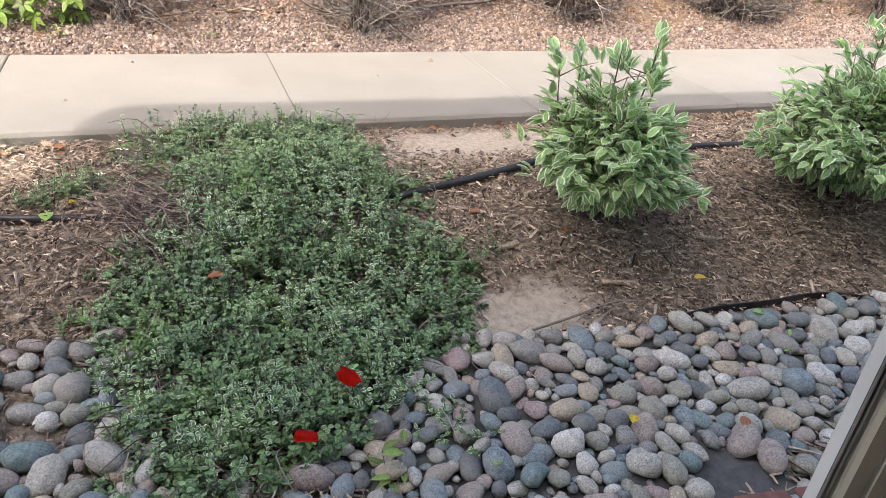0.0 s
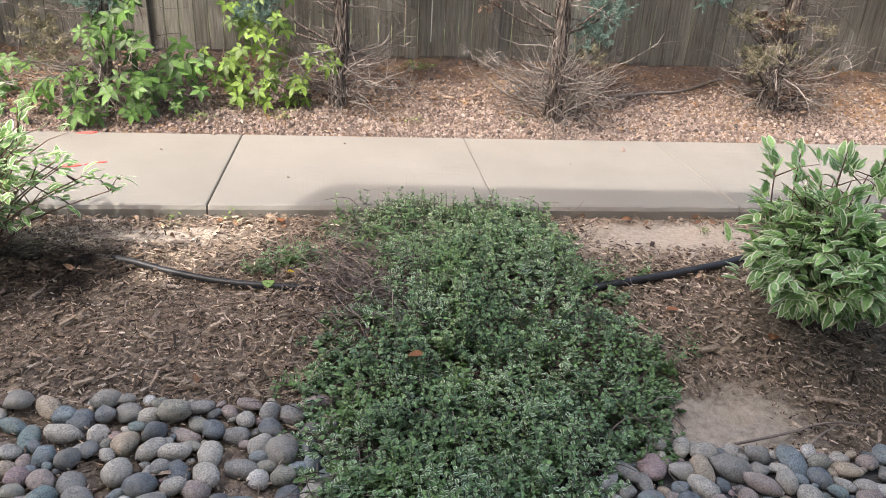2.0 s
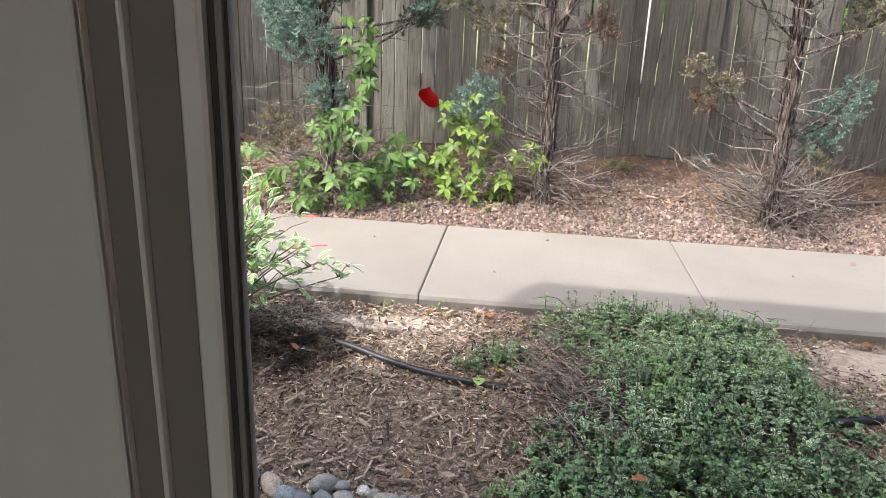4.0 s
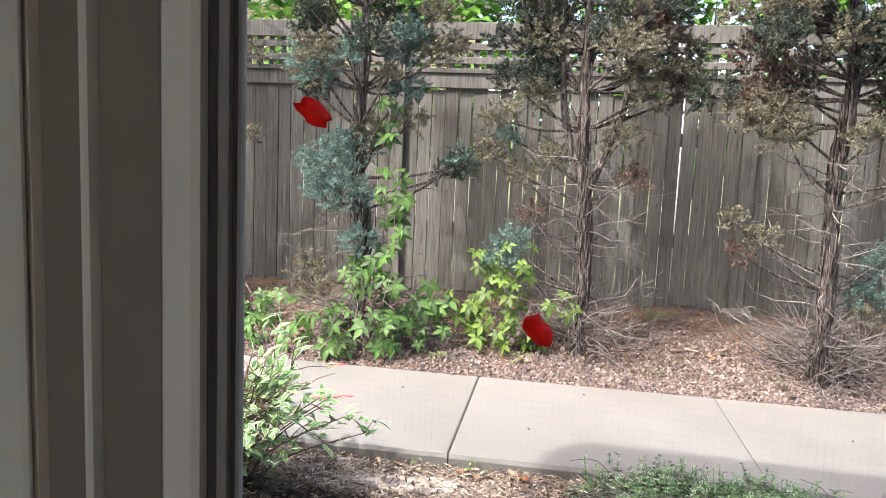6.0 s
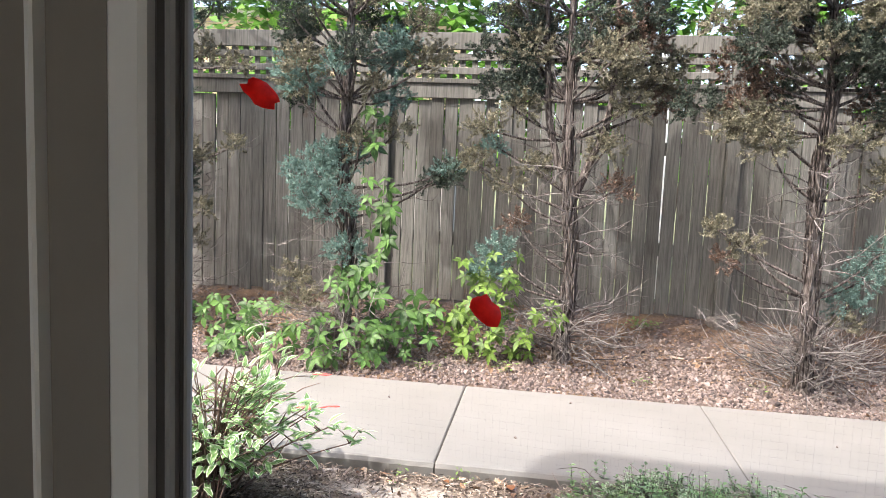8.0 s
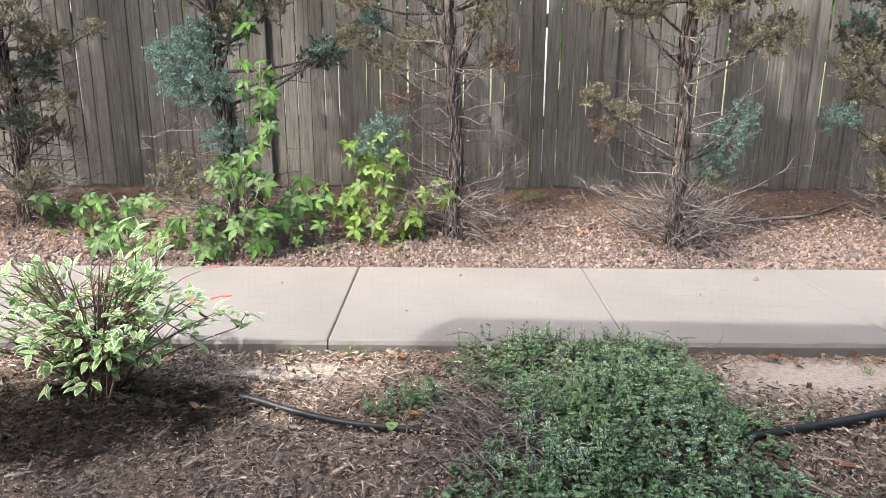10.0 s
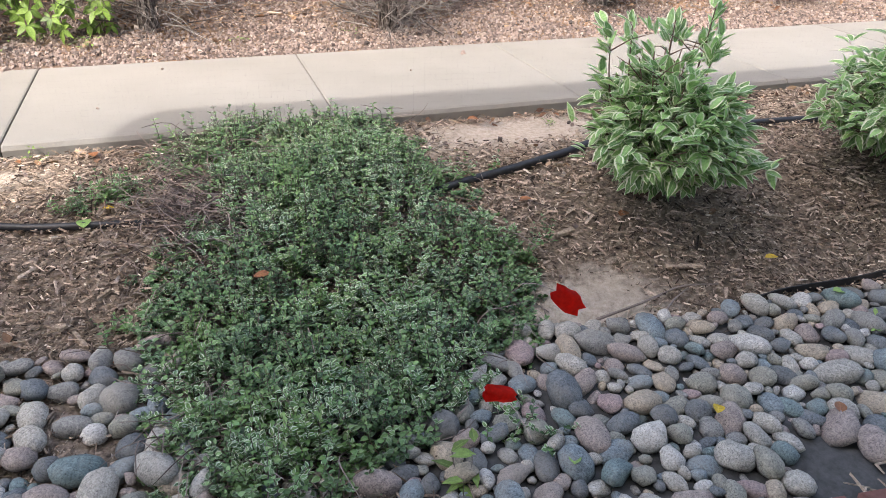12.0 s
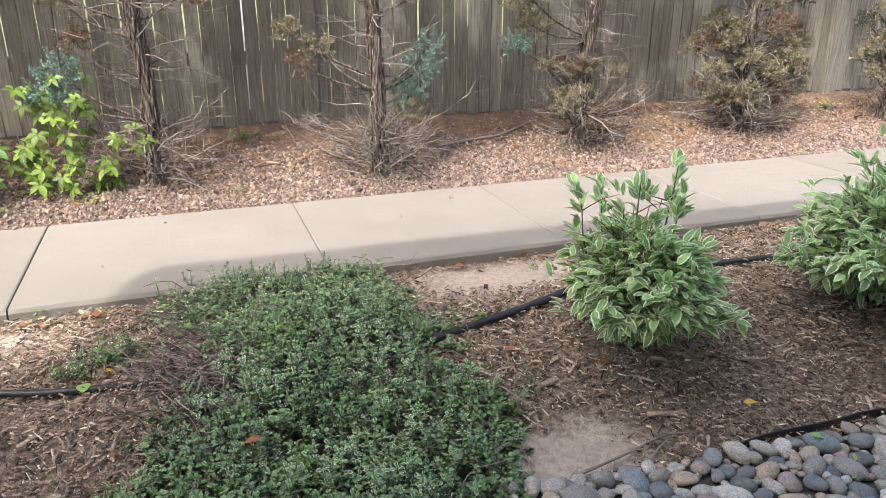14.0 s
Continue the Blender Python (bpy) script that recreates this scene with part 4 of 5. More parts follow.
build_shrub(-0.74, -0.38, 0.60, 0.28, 0.47, 84, 2000, 0.68, 9, "sparse leggy dogwood shrub with bare stems and pale leaves", (-0.05, 0.02), ((0.12, 0.1, 0.52), (0.16, 0.05, 0.56), (0.2, 0.12, 0.50)), 0.052, 0.42, 0.62)


# ---------------------------------------------------------------- creeping ground cover plant
def build_cover():
    rnd = random.Random(77)
    top = holder("wintercreeper_patch", (1.0, -0.8, ground_z(1.0, -0.8)), "low spreading patch of small green and cream-edged leaves", "ground cover")
    leaves, stems = Geo(), Geo()
    inv = Matrix.Translation(top.location).inverted()

    def shoot(x, y, h, n, size, lean=0.35, way=(0.0, 0.0), low=0.25):
        z = ground_z(x, min(y, -0.01)) - 0.01
        d = Vector((rnd.gauss(way[0], lean), rnd.gauss(way[1], lean), 1)).normalized()
        pts = [Vector((x, y, z)) + d * (h * t) for t in (0, 0.5, 1)]
        tube(stems, pts, [0.0016, 0.0013, 0.0007], 3)
        for k in range(n):
            t = low + (1 - low) * (k + 0.5) / n
            p = pts[0].lerp(pts[2], t)
            a = k * 1.57 + rnd.uniform(-0.3, 0.3)
            for s in (0, math.pi):
                w = Vector((math.cos(a + s), math.sin(a + s), rnd.uniform(-0.1, 0.5))) + d * 0.3 * t
                ln = size * rnd.uniform(0.75, 1.25) * (1.1 - 0.4 * t)
                leaf(leaves, p, w, d, ln, ln * rnd.uniform(0.6, 0.8), rnd.uniform(-0.1, 0.35), rnd.uniform(0.1, 0.6), 3)

    tufts = []
    tries = 0
    while len(tufts) < 560 and tries < 40000:
        tries += 1
        y = rnd.uniform(-1.72, 0.0)
        l, r = cover_edge(y)
        x = rnd.uniform(l - 0.04, r + 0.05) + 0.03 * math.sin(y * 17)
        inside = min(x - l, r - x) / 0.22
        thin = math.exp(-(((x - 0.62) / 0.16) ** 2 + ((y + 0.62) / 0.2) ** 2)) + 0.6 * math.exp(-(((x - 1.2) / 0.16) ** 2 + ((y + 0.8) / 0.12) ** 2)) + 0.8 * math.exp(-(((x - 1.45) / 0.12) ** 2 + ((y + 0.8) / 0.25) ** 2))
        gap = 0.037 + 0.03 * min(1.0, thin)
        if rnd.random() > 0.4 + inside or rnd.random() < 0.6 * thin or any((x - a) ** 2 + (y - b) ** 2 < gap * gap for a, b in tufts):
            continue
        tufts.append((x, y))
        edge = max(0.3, min(1.0, 0.4 + inside))
        tall = (0.145 + 0.07 * noise.noise((x * 4, y * 4, 9.0)) + 0.05 * noise.noise((x * 11, y * 11, 4.0)) - (0.03 if y > -0.35 else 0.0)) * edge * rnd.uniform(0.72, 1.22)
        spread = rnd.uniform(0.03, 0.05)
        for _ in range(rnd.randint(7, 12)):
            ox, oy = rnd.gauss(0, 0.55), rnd.gauss(0, 0.55)
            h = tall * max(0.35, 1.0 - 0.35 * (ox * ox + oy * oy)) * rnd.uniform(0.85, 1.12)
            shoot(x + ox * spread * 0.6, y + oy * spread * 0.6, max(0.035, h), rnd.randint(4, 5), 0.0205, 0.16, (ox * 0.7, oy * 0.7), 0.45)
    for x, y in ((0.57, -0.02), (0.68, 0.03), (0.8, 0.0), (0.92, 0.04), (1.05, -0.02), (1.18, 0.03), (1.3, 0.0), (1.4, -0.05), (0.62, -0.1), (1.25, -0.1)):
        for _ in range(2):
            shoot(x + rnd.uniform(-0.05, 0.05), y + rnd.uniform(-0.05, 0.03), rnd.uniform(0.09, 0.15), 7, 0.022, 0.2)
    for _ in range(1250):
        y = rnd.uniform(-1.6, 0.02)
        l, r = cover_edge(y)
        x = rnd.uniform(l - 0.03, r + 0.08) if rnd.random() < 0.55 else rnd.gauss(0.64, 0.08)
        if x > 0.85 and rnd.random() < 0.3:
            continue
        if 0.3 < x < 0.8 and rnd.random() < 0.5:
            y = rnd.gauss(-0.56, 0.14)
        p = Vector((x, y, ground_z(x, min(y, -0.01)) + 0.005))
        d = rand_dir(rnd, 0.0, 0.35) * rnd.uniform(0.07, 0.24)
        bow = Vector((-d.y, d.x, 0)) * rnd.uniform(-0.45, 0.45) + Vector((0, 0, rnd.uniform(0.01, 0.06)))
        tube(stems, smooth_line([p, p + d * 0.5 + bow, p + d + Vector((0, 0, rnd.uniform(-0.01, 0.03)))], 3), [0.0018, 0.0018, 0.0017, 0.0016, 0.0014, 0.0012, 0.0008], 3)
    o = part("stem_tangle", stems, BROWN_STEM, top, "tangled wiry brown stems")
    o.matrix_parent_inverse = inv
    tagged(o, kind="stuff")
    o = part("foliage", leaves, COVER, top, "small cream-edged green leaves", True)
    o.matrix_parent_inverse = inv
    tagged(o, kind="stuff")
    for cx, cy, nn in ((0.40, -0.40, 60), (0.26, -0.46, 20), (1.30, -1.62, 26), (0.42, -1.02, 12), (0.62, -1.80, 16), (0.92, -1.66, 10), (1.63, -0.95, 14), (1.55, -0.52, 12)):
        leaves, stems = Geo(), Geo()
        for _ in range(nn):
            shoot(cx + rnd.gauss(0, 0.045), cy + rnd.gauss(0, 0.035), rnd.uniform(0.04, 0.12), 4, 0.019, 0.4)
        t = holder("wintercreeper_sprig", (cx, cy, ground_z(cx, cy)), "small separate sprig of green and cream leaves", "ground cover", "creeper sprigs")
        for nm, gg, mt in (("stem_tangle", stems, BROWN_STEM), ("foliage", leaves, COVER)):
            o = tagged(part(nm, gg, mt, t), kind="stuff")
            o.matrix_parent_inverse = Matrix.Translation(t.location).inverted()


build_cover()


# ---------------------------------------------------------------- junipers
def clump(rnd, c, r, squash, density, length=0.0125):
    """Foliage of feathery upward plumes, each set with fine scaly sprays."""
    g = Geo()
    c = Vector(c)
    for _ in range(max(14, int(density * (r / 0.12) ** 1.6))):
        o = rand_dir(rnd, -0.8, 1.0) * r * rnd.random() ** 0.45 * 0.85
        base = c + Vector((o.x, o.y * 0.8, o.z * squash))
        way = (o.normalized() * 0.8 + Vector((0, 0, 0.45)) + rand_dir(rnd) * 0.6).normalized()
        span = rnd.uniform(0.035, 0.085)
        fat = rnd.uniform(0.010, 0.021)
        n = int(20 + 520 * span)
        for k in range(n):
            t = (k + rnd.random()) / n
            d = (rand_dir(rnd) * 0.9 + way * 0.75).normalized()
            p = base + way * span * t + d * fat * (1.05 - 0.75 * t) * rnd.uniform(0.2, 1.0)
            side = d.cross(rand_dir(rnd)).normalized()
            ln = length * rnd.uniform(0.6, 1.2)
            w = ln * 0.24
            q = p + d * ln * 0.3
            lobe = q + (d * 0.8 + side * (1 if k % 2 else -1)).normalized() * ln * 0.6
            g.add([p - side * w, p + side * w, p + d * ln, lobe], [(0, 1, 2), (0, 1, 3)])
    return g


def dead_branch(g, rnd, p, d, length, r, depth=0):
    pts = [Vector(p)]
    d = Vector(d).normalized()
    n = 3
    for i in range(n):
        d = (d + rand_dir(rnd) * 0.36 + Vector((0, 0, 0.05))).normalized()
        pts.append(pts[-1] + d * length / n)
    tube(g, pts, [r * (1 - 0.75 * i / n) for i in range(n + 1)], 3 if depth else 4)
    if depth < 2:
        for _ in range(rnd.randint(3, 5) if depth == 0 else rnd.randint(1, 3)):
            i = rnd.randint(1, n)
            dd = (d + rand_dir(rnd) * 0.9).normalized()
            dead_branch(g, rnd, pts[i], dd, length * rnd.uniform(0.3, 0.55), r * 0.5, depth + 1)


def build_juniper(x, y, line, radius, clumps, n_dead, seed, label, dead_z=(0.05, 1.0), skirt=0, leaders=()):
    rnd = random.Random(seed)
    z0 = ground_z(x, y)
    top = holder("juniper_tree", (x, y, z0), label, "tree", "row of junipers")
    trunk = Geo()
    path = smooth_line([(0, 0, -0.1)] + [tuple(p) for p in line], 7)
    hgt = path[-1].z
    rad = [radius * (1.0 - 0.62 * max(0, p.z) / hgt) * (1.35 if p.z < 0.03 else 1.0) for p in path]
    tube(trunk, path, rad, 11, 0.14, rnd)
    for pts in leaders:
        ln = smooth_line(pts, 6)
        tube(trunk, ln, [radius * (0.62 - 0.35 * i / len(ln)) for i in range(len(ln))], 9, 0.14, rnd)
    for _ in range(330):
        p = rnd.choice(path[1:-4])
        a = rnd.uniform(0, 6.28)
        rr = radius * (1 - 0.55 * p.z / hgt)
        q = p + Vector((math.cos(a), math.sin(a), 0)) * rr * 0.98
        tube(trunk, [q, q + Vector((math.cos(a) * 0.006, math.sin(a) * 0.006, rnd.uniform(0.03, 0.10))), q + Vector((math.cos(a) * 0.004, math.sin(a) * 0.004, rnd.uniform(0.10, 0.18)))], [0.003, rnd.uniform(0.004, 0.009), 0.001], 3)
    part("trunk", trunk, BARK, top, "shaggy peeling grey-brown bark", True)
    dead = Geo()

    def on_trunk(z):
        return min(path, key=lambda p: abs(p.z - z))

    for _ in range(int(n_dead * 2.2)):
        z = rnd.uniform(*dead_z)
        p = on_trunk(z)
        d = rand_dir(rnd, -0.25, 0.35)
        dead_branch(dead, rnd, p, d, rnd.uniform(0.14, 0.40), rnd.uniform(0.0026, 0.0054))
    for _ in range(int(skirt * 1.5)):
        a = rnd.uniform(0, 6.28)
        p = Vector((math.cos(a), math.sin(a), 0)) * rnd.uniform(0.0, 0.2) + Vector((0, 0, rnd.uniform(0.02, 0.28)))
        d = Vector((math.cos(a), math.sin(a), rnd.uniform(-0.25, 0.55)))
        dead_branch(dead, rnd, p, d, rnd.uniform(0.10, 0.42), rnd.uniform(0.003, 0.0062))
    for cx, cy, cz, r, mat in clumps:
        c = Vector((cx, cy, cz))
        p = on_trunk(max(0.1, cz - rnd.uniform(0.05, 0.3)))
        midp = p.lerp(c, 0.55) + Vector((rnd.uniform(-0.03, 0.03), rnd.uniform(-0.03, 0.03), -0.03))
        ln = smooth_line([p, midp, c], 4)
        limb = Geo()
        tube(limb, ln, [0.0095 * (1 - 0.6 * i / len(ln)) for i in range(len(ln))], 6, 0.1, rnd)
        part("limb", limb, BARK, top, smooth=True)
        for _ in range(4):
            dead_branch(dead, rnd, ln[rnd.randint(2, len(ln) - 1)], (c - p).normalized() + rand_dir(rnd) * 0.7, rnd.uniform(0.08, 0.2), 0.0025, 1)
        tagged(part("foliage", clump(rnd, c, r * 1.25, 0.8, 62 if cz < 2.1 else 34), mat, top), kind="stuff")
    tagged(part("dead_wood", dead, TWIG, top, "bare grey dead twigs"), kind="stuff")
    return top


def crown(seed, z0, z1, rx, ry, n, mats, r=0.13, cx=0.0, cy=0.0):
    rnd = random.Random(seed)
    out = []
    for _ in range(int(n * 1.3)):
        z = z0 + (z1 - z0) * rnd.random() ** 0.85
        a = rnd.uniform(0, 6.28)
        k = rnd.uniform(0.35, 1.0)
        out.append((cx + math.cos(a) * rx * k, cy + math.sin(a) * ry * k, z, 0.68 * r * rnd.uniform(0.6, 1.3), rnd.choice(mats)))
    return out


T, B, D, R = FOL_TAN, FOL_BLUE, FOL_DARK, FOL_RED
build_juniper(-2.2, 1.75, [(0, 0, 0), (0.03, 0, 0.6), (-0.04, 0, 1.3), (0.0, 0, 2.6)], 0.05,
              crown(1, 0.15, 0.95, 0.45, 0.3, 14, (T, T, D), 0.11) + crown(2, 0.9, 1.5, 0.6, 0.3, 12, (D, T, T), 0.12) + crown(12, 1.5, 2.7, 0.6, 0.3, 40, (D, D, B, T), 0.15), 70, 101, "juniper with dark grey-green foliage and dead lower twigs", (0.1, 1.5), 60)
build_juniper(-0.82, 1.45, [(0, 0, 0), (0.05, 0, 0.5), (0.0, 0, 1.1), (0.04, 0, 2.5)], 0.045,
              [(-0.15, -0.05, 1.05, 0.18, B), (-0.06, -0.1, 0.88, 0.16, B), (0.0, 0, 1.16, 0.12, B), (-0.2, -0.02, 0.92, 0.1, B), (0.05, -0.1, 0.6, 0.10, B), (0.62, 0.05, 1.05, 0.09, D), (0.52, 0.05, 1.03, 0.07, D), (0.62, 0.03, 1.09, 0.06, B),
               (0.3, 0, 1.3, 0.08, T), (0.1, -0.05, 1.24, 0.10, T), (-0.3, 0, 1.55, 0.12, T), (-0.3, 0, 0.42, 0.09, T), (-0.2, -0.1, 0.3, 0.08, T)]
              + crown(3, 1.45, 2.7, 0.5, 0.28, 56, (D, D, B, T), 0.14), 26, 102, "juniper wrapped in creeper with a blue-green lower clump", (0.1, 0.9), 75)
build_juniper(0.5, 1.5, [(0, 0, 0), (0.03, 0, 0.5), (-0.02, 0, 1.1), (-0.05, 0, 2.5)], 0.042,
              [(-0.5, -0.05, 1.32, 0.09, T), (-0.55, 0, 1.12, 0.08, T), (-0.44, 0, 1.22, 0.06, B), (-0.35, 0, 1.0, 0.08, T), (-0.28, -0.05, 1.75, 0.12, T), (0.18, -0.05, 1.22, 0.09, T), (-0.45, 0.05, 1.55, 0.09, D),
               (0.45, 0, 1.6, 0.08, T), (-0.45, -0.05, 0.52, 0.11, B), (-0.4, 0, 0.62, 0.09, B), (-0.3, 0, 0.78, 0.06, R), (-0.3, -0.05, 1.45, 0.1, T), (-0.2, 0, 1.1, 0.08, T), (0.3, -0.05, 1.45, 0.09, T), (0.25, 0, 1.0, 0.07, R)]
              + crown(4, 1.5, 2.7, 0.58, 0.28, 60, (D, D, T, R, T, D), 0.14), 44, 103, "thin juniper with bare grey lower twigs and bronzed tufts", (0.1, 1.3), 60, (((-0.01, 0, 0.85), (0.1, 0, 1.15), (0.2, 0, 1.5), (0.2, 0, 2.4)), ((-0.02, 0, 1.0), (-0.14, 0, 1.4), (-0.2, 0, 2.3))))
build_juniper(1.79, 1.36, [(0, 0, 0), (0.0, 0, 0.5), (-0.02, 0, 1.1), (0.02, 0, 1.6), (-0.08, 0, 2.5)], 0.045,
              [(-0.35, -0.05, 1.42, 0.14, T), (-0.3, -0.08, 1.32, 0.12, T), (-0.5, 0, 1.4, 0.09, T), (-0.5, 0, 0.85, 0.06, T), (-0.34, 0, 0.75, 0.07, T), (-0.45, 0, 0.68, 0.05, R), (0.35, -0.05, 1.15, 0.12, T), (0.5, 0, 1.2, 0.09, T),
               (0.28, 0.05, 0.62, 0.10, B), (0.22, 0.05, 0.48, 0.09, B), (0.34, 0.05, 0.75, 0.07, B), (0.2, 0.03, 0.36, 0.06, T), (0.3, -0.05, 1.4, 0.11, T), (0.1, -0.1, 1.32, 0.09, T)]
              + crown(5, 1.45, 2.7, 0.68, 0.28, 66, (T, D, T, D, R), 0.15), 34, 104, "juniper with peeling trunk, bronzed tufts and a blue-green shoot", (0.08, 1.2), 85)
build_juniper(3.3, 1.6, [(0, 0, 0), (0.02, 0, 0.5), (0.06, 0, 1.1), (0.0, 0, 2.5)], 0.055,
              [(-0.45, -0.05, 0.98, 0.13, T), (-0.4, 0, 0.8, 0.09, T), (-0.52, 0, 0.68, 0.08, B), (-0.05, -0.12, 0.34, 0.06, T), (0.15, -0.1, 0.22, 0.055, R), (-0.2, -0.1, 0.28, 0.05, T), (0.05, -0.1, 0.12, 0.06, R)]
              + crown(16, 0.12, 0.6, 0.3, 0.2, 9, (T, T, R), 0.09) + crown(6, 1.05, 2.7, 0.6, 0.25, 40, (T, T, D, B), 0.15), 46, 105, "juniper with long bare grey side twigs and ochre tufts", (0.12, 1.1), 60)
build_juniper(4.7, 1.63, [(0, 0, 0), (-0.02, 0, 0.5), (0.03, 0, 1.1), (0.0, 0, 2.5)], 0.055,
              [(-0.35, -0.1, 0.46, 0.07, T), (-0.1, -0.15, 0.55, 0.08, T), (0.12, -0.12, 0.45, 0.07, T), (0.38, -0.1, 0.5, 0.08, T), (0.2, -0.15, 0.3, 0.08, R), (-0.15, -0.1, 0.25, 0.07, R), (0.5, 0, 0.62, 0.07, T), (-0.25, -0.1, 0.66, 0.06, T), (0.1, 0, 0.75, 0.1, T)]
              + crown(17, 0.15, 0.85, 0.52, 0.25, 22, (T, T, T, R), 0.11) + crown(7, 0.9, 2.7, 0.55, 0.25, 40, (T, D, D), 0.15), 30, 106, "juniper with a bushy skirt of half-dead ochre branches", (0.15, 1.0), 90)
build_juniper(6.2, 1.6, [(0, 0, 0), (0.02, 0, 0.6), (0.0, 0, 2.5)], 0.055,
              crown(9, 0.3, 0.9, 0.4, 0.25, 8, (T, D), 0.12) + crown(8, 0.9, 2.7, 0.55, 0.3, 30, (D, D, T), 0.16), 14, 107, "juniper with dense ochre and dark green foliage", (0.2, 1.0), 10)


# ---------------------------------------------------------------- creeper
def palm_leaf(g, stems, rnd, p, facing, size):
    facing = Vector(facing).normalized()
    a0 = facing.cross(Vector((0.1, 0.2, 1))).normalized()
    b0 = a0.cross(facing).normalized()
    spin = rnd.uniform(-0.5, 0.5)
    for k in range(5):
        a = spin + math.pi / 2 + (k - 2) * 1.05
        d = a0 * math.cos(a) + b0 * math.sin(a) * -1.0 + facing * rnd.uniform(-0.1, 0.2)
        s = size * (1.0, 0.88, 0.68)[abs(k - 2)] * rnd.uniform(0.9, 1.1)
        leaf(g, p + d * s * 0.08, d, facing, s, s * rnd.uniform(0.42, 0.5), rnd.uniform(0.1, 0.4), rnd.uniform(0.1, 0.35), 5, 1.1)
    tube(stems, [p, p - facing * 0.03 - Vector((0, 0, 0.03)), p - facing * 0.05 - Vector((0, 0, 0.08))], [0.0012, 0.0013, 0.0014], 3)


def build_creeper(x, y, spots, seed, label, size=0.08, mat=None):
    rnd = random.Random(seed)
    z0 = ground_z(x, y)
    top = holder("creeper_vine", (x, y, z0), label, "vine", "creeper vines")
    g, st = Geo(), Geo()
    for cx, cy, cz, rx, rz, n in spots:
        for _ in range(int(n * 1.15)):
            p = Vector((cx + rnd.uniform(-rx, rx), cy + rnd.uniform(-0.12, 0.08), max(0.03, cz + rnd.uniform(-rz, rz))))
            palm_leaf(g, st, rnd, p, (rnd.uniform(-0.5, 0.5), rnd.uniform(-1.0, -0.3), rnd.uniform(0.2, 0.9)), size * rnd.uniform(0.7, 1.15))
        tube(st, smooth_line([(cx * 0.3, cy, -0.02), (cx * 0.8, cy + 0.03, cz * 0.5), (cx, cy + 0.03, cz + rz)], 5), [0.003] * 11, 4)
    tagged(part("stem_tangle", st, BROWN_STEM, top), kind="stuff")
    tagged(part("foliage", g, mat or CREEPER, top, "bright green five-fingered leaves", True), kind="stuff")


build_creeper(-0.75, 1.3, [(0.08, 0.0, 0.48, 0.16, 0.16, 22), (0.0, -0.08, 0.16, 0.26, 0.12, 30), (0.32, 0.05, 0.25, 0.2, 0.18, 26), (-0.55, -0.02, 0.10, 0.25, 0.07, 18), (0.2, 0.02, 0.85, 0.08, 0.22, 16), (0.14, 0.05, 1.35, 0.08, 0.12, 7),
                            (-0.85, 0.3, 0.16, 0.4, 0.12, 34)], 41, "bright green creeper climbing the trunk and trailing on gravel")
build_creeper(0.05, 1.5, [(0.02, -0.05, 0.42, 0.16, 0.2, 26), (0.05, -0.08, 0.12, 0.22, 0.10, 24), (0.4, -0.08, 0.3, 0.12, 0.06, 6), (-0.2, 0.0, 0.22, 0.12, 0.1, 12)], 42, "young light green creeper at the foot of a juniper", 0.07, YOUNG)


# ---------------------------------------------------------------- beyond the fence
def build_hedge():
    rnd = random.Random(55)
    top = holder("garden_bush", (0.3, 4.0, ground_z(0.3, 4.0)), "sunlit bright green bush beyond the fence", "bush")
    g, st = Geo(), Geo()
    for _ in range(30):
        x = rnd.uniform(-0.9, 6.5)
        tube(st, [(x, rnd.uniform(-0.3, 0.3), -0.1), (x + rnd.uniform(-0.2, 0.2), 0, 1.2), (x + rnd.uniform(-0.3, 0.3), 0, 2.4)], [0.02, 0.014, 0.005], 5)
    for _ in range(20000):
        x = rnd.uniform(-3.4, 6.6)
        z = rnd.uniform(0.9, 3.8 + 0.2 * math.sin(x * 3))
        d = rand_dir(rnd, -0.5, 0.6)
        leaf(g, (x, rnd.uniform(-0.45, 0.9), z), d, Vector((0, -0.6, 1)) + rand_dir(rnd) * 0.5, rnd.uniform(0.10, 0.17), rnd.uniform(0.06, 0.10), rnd.uniform(0.1, 0.5), 0.25, 2)
    tagged(part("stem_tangle", st, BROWN_STEM, top), kind="stuff")
    tagged(part("foliage", g, HEDGE, top, "broad bright green leaves", True), kind="stuff")


build_hedge()


def build_neighbour():
    top = holder("neighbour_house", (-3.5, 7.0, 0.7), "tan brick house with white trim beyond the fence", "house")
    g = Geo()
    box(g, (-6, 0, -0.9), (2.6, 0.2, 2.45))
    part("wall", g, MORTAR, top)
    g = Geo()
    for j in range(16):
        for i in range(30):
            x = -4.4 + i * 0.235 + (0.117 if j % 2 else 0)
            box(g, (x, -0.012, 1.25 + j * 0.075), (x + 0.225, 0.0, 1.315 + j * 0.075))
    tagged(part("bricks", g, TANBRICK, top, "tan brick courses"), kind="stuff")
    g = Geo()
    box(g, (-6, -0.06, 2.45), (2.9, 0.3, 2.56), 0.01)
    part("fascia", g, WHITE, top, "white painted fascia")
    g = Geo()
    g.add([(-6, -0.35, 2.57), (2.9, -0.35, 2.57), (2.9, 3, 4.2), (-6, 3, 4.2)], [(0, 1, 2, 3)])
    part("roof", g, ROOF, top)
    post = holder("white_post", (1.2, 3.1, 0.2), "white painted post behind the lattice", "post")
    g = Geo()
    box(g, (-0.05, -0.05, -0.2), (0.05, 0.05, 2.0), 0.005)
    part("shaft", g, WHITE, post)


build_neighbour()


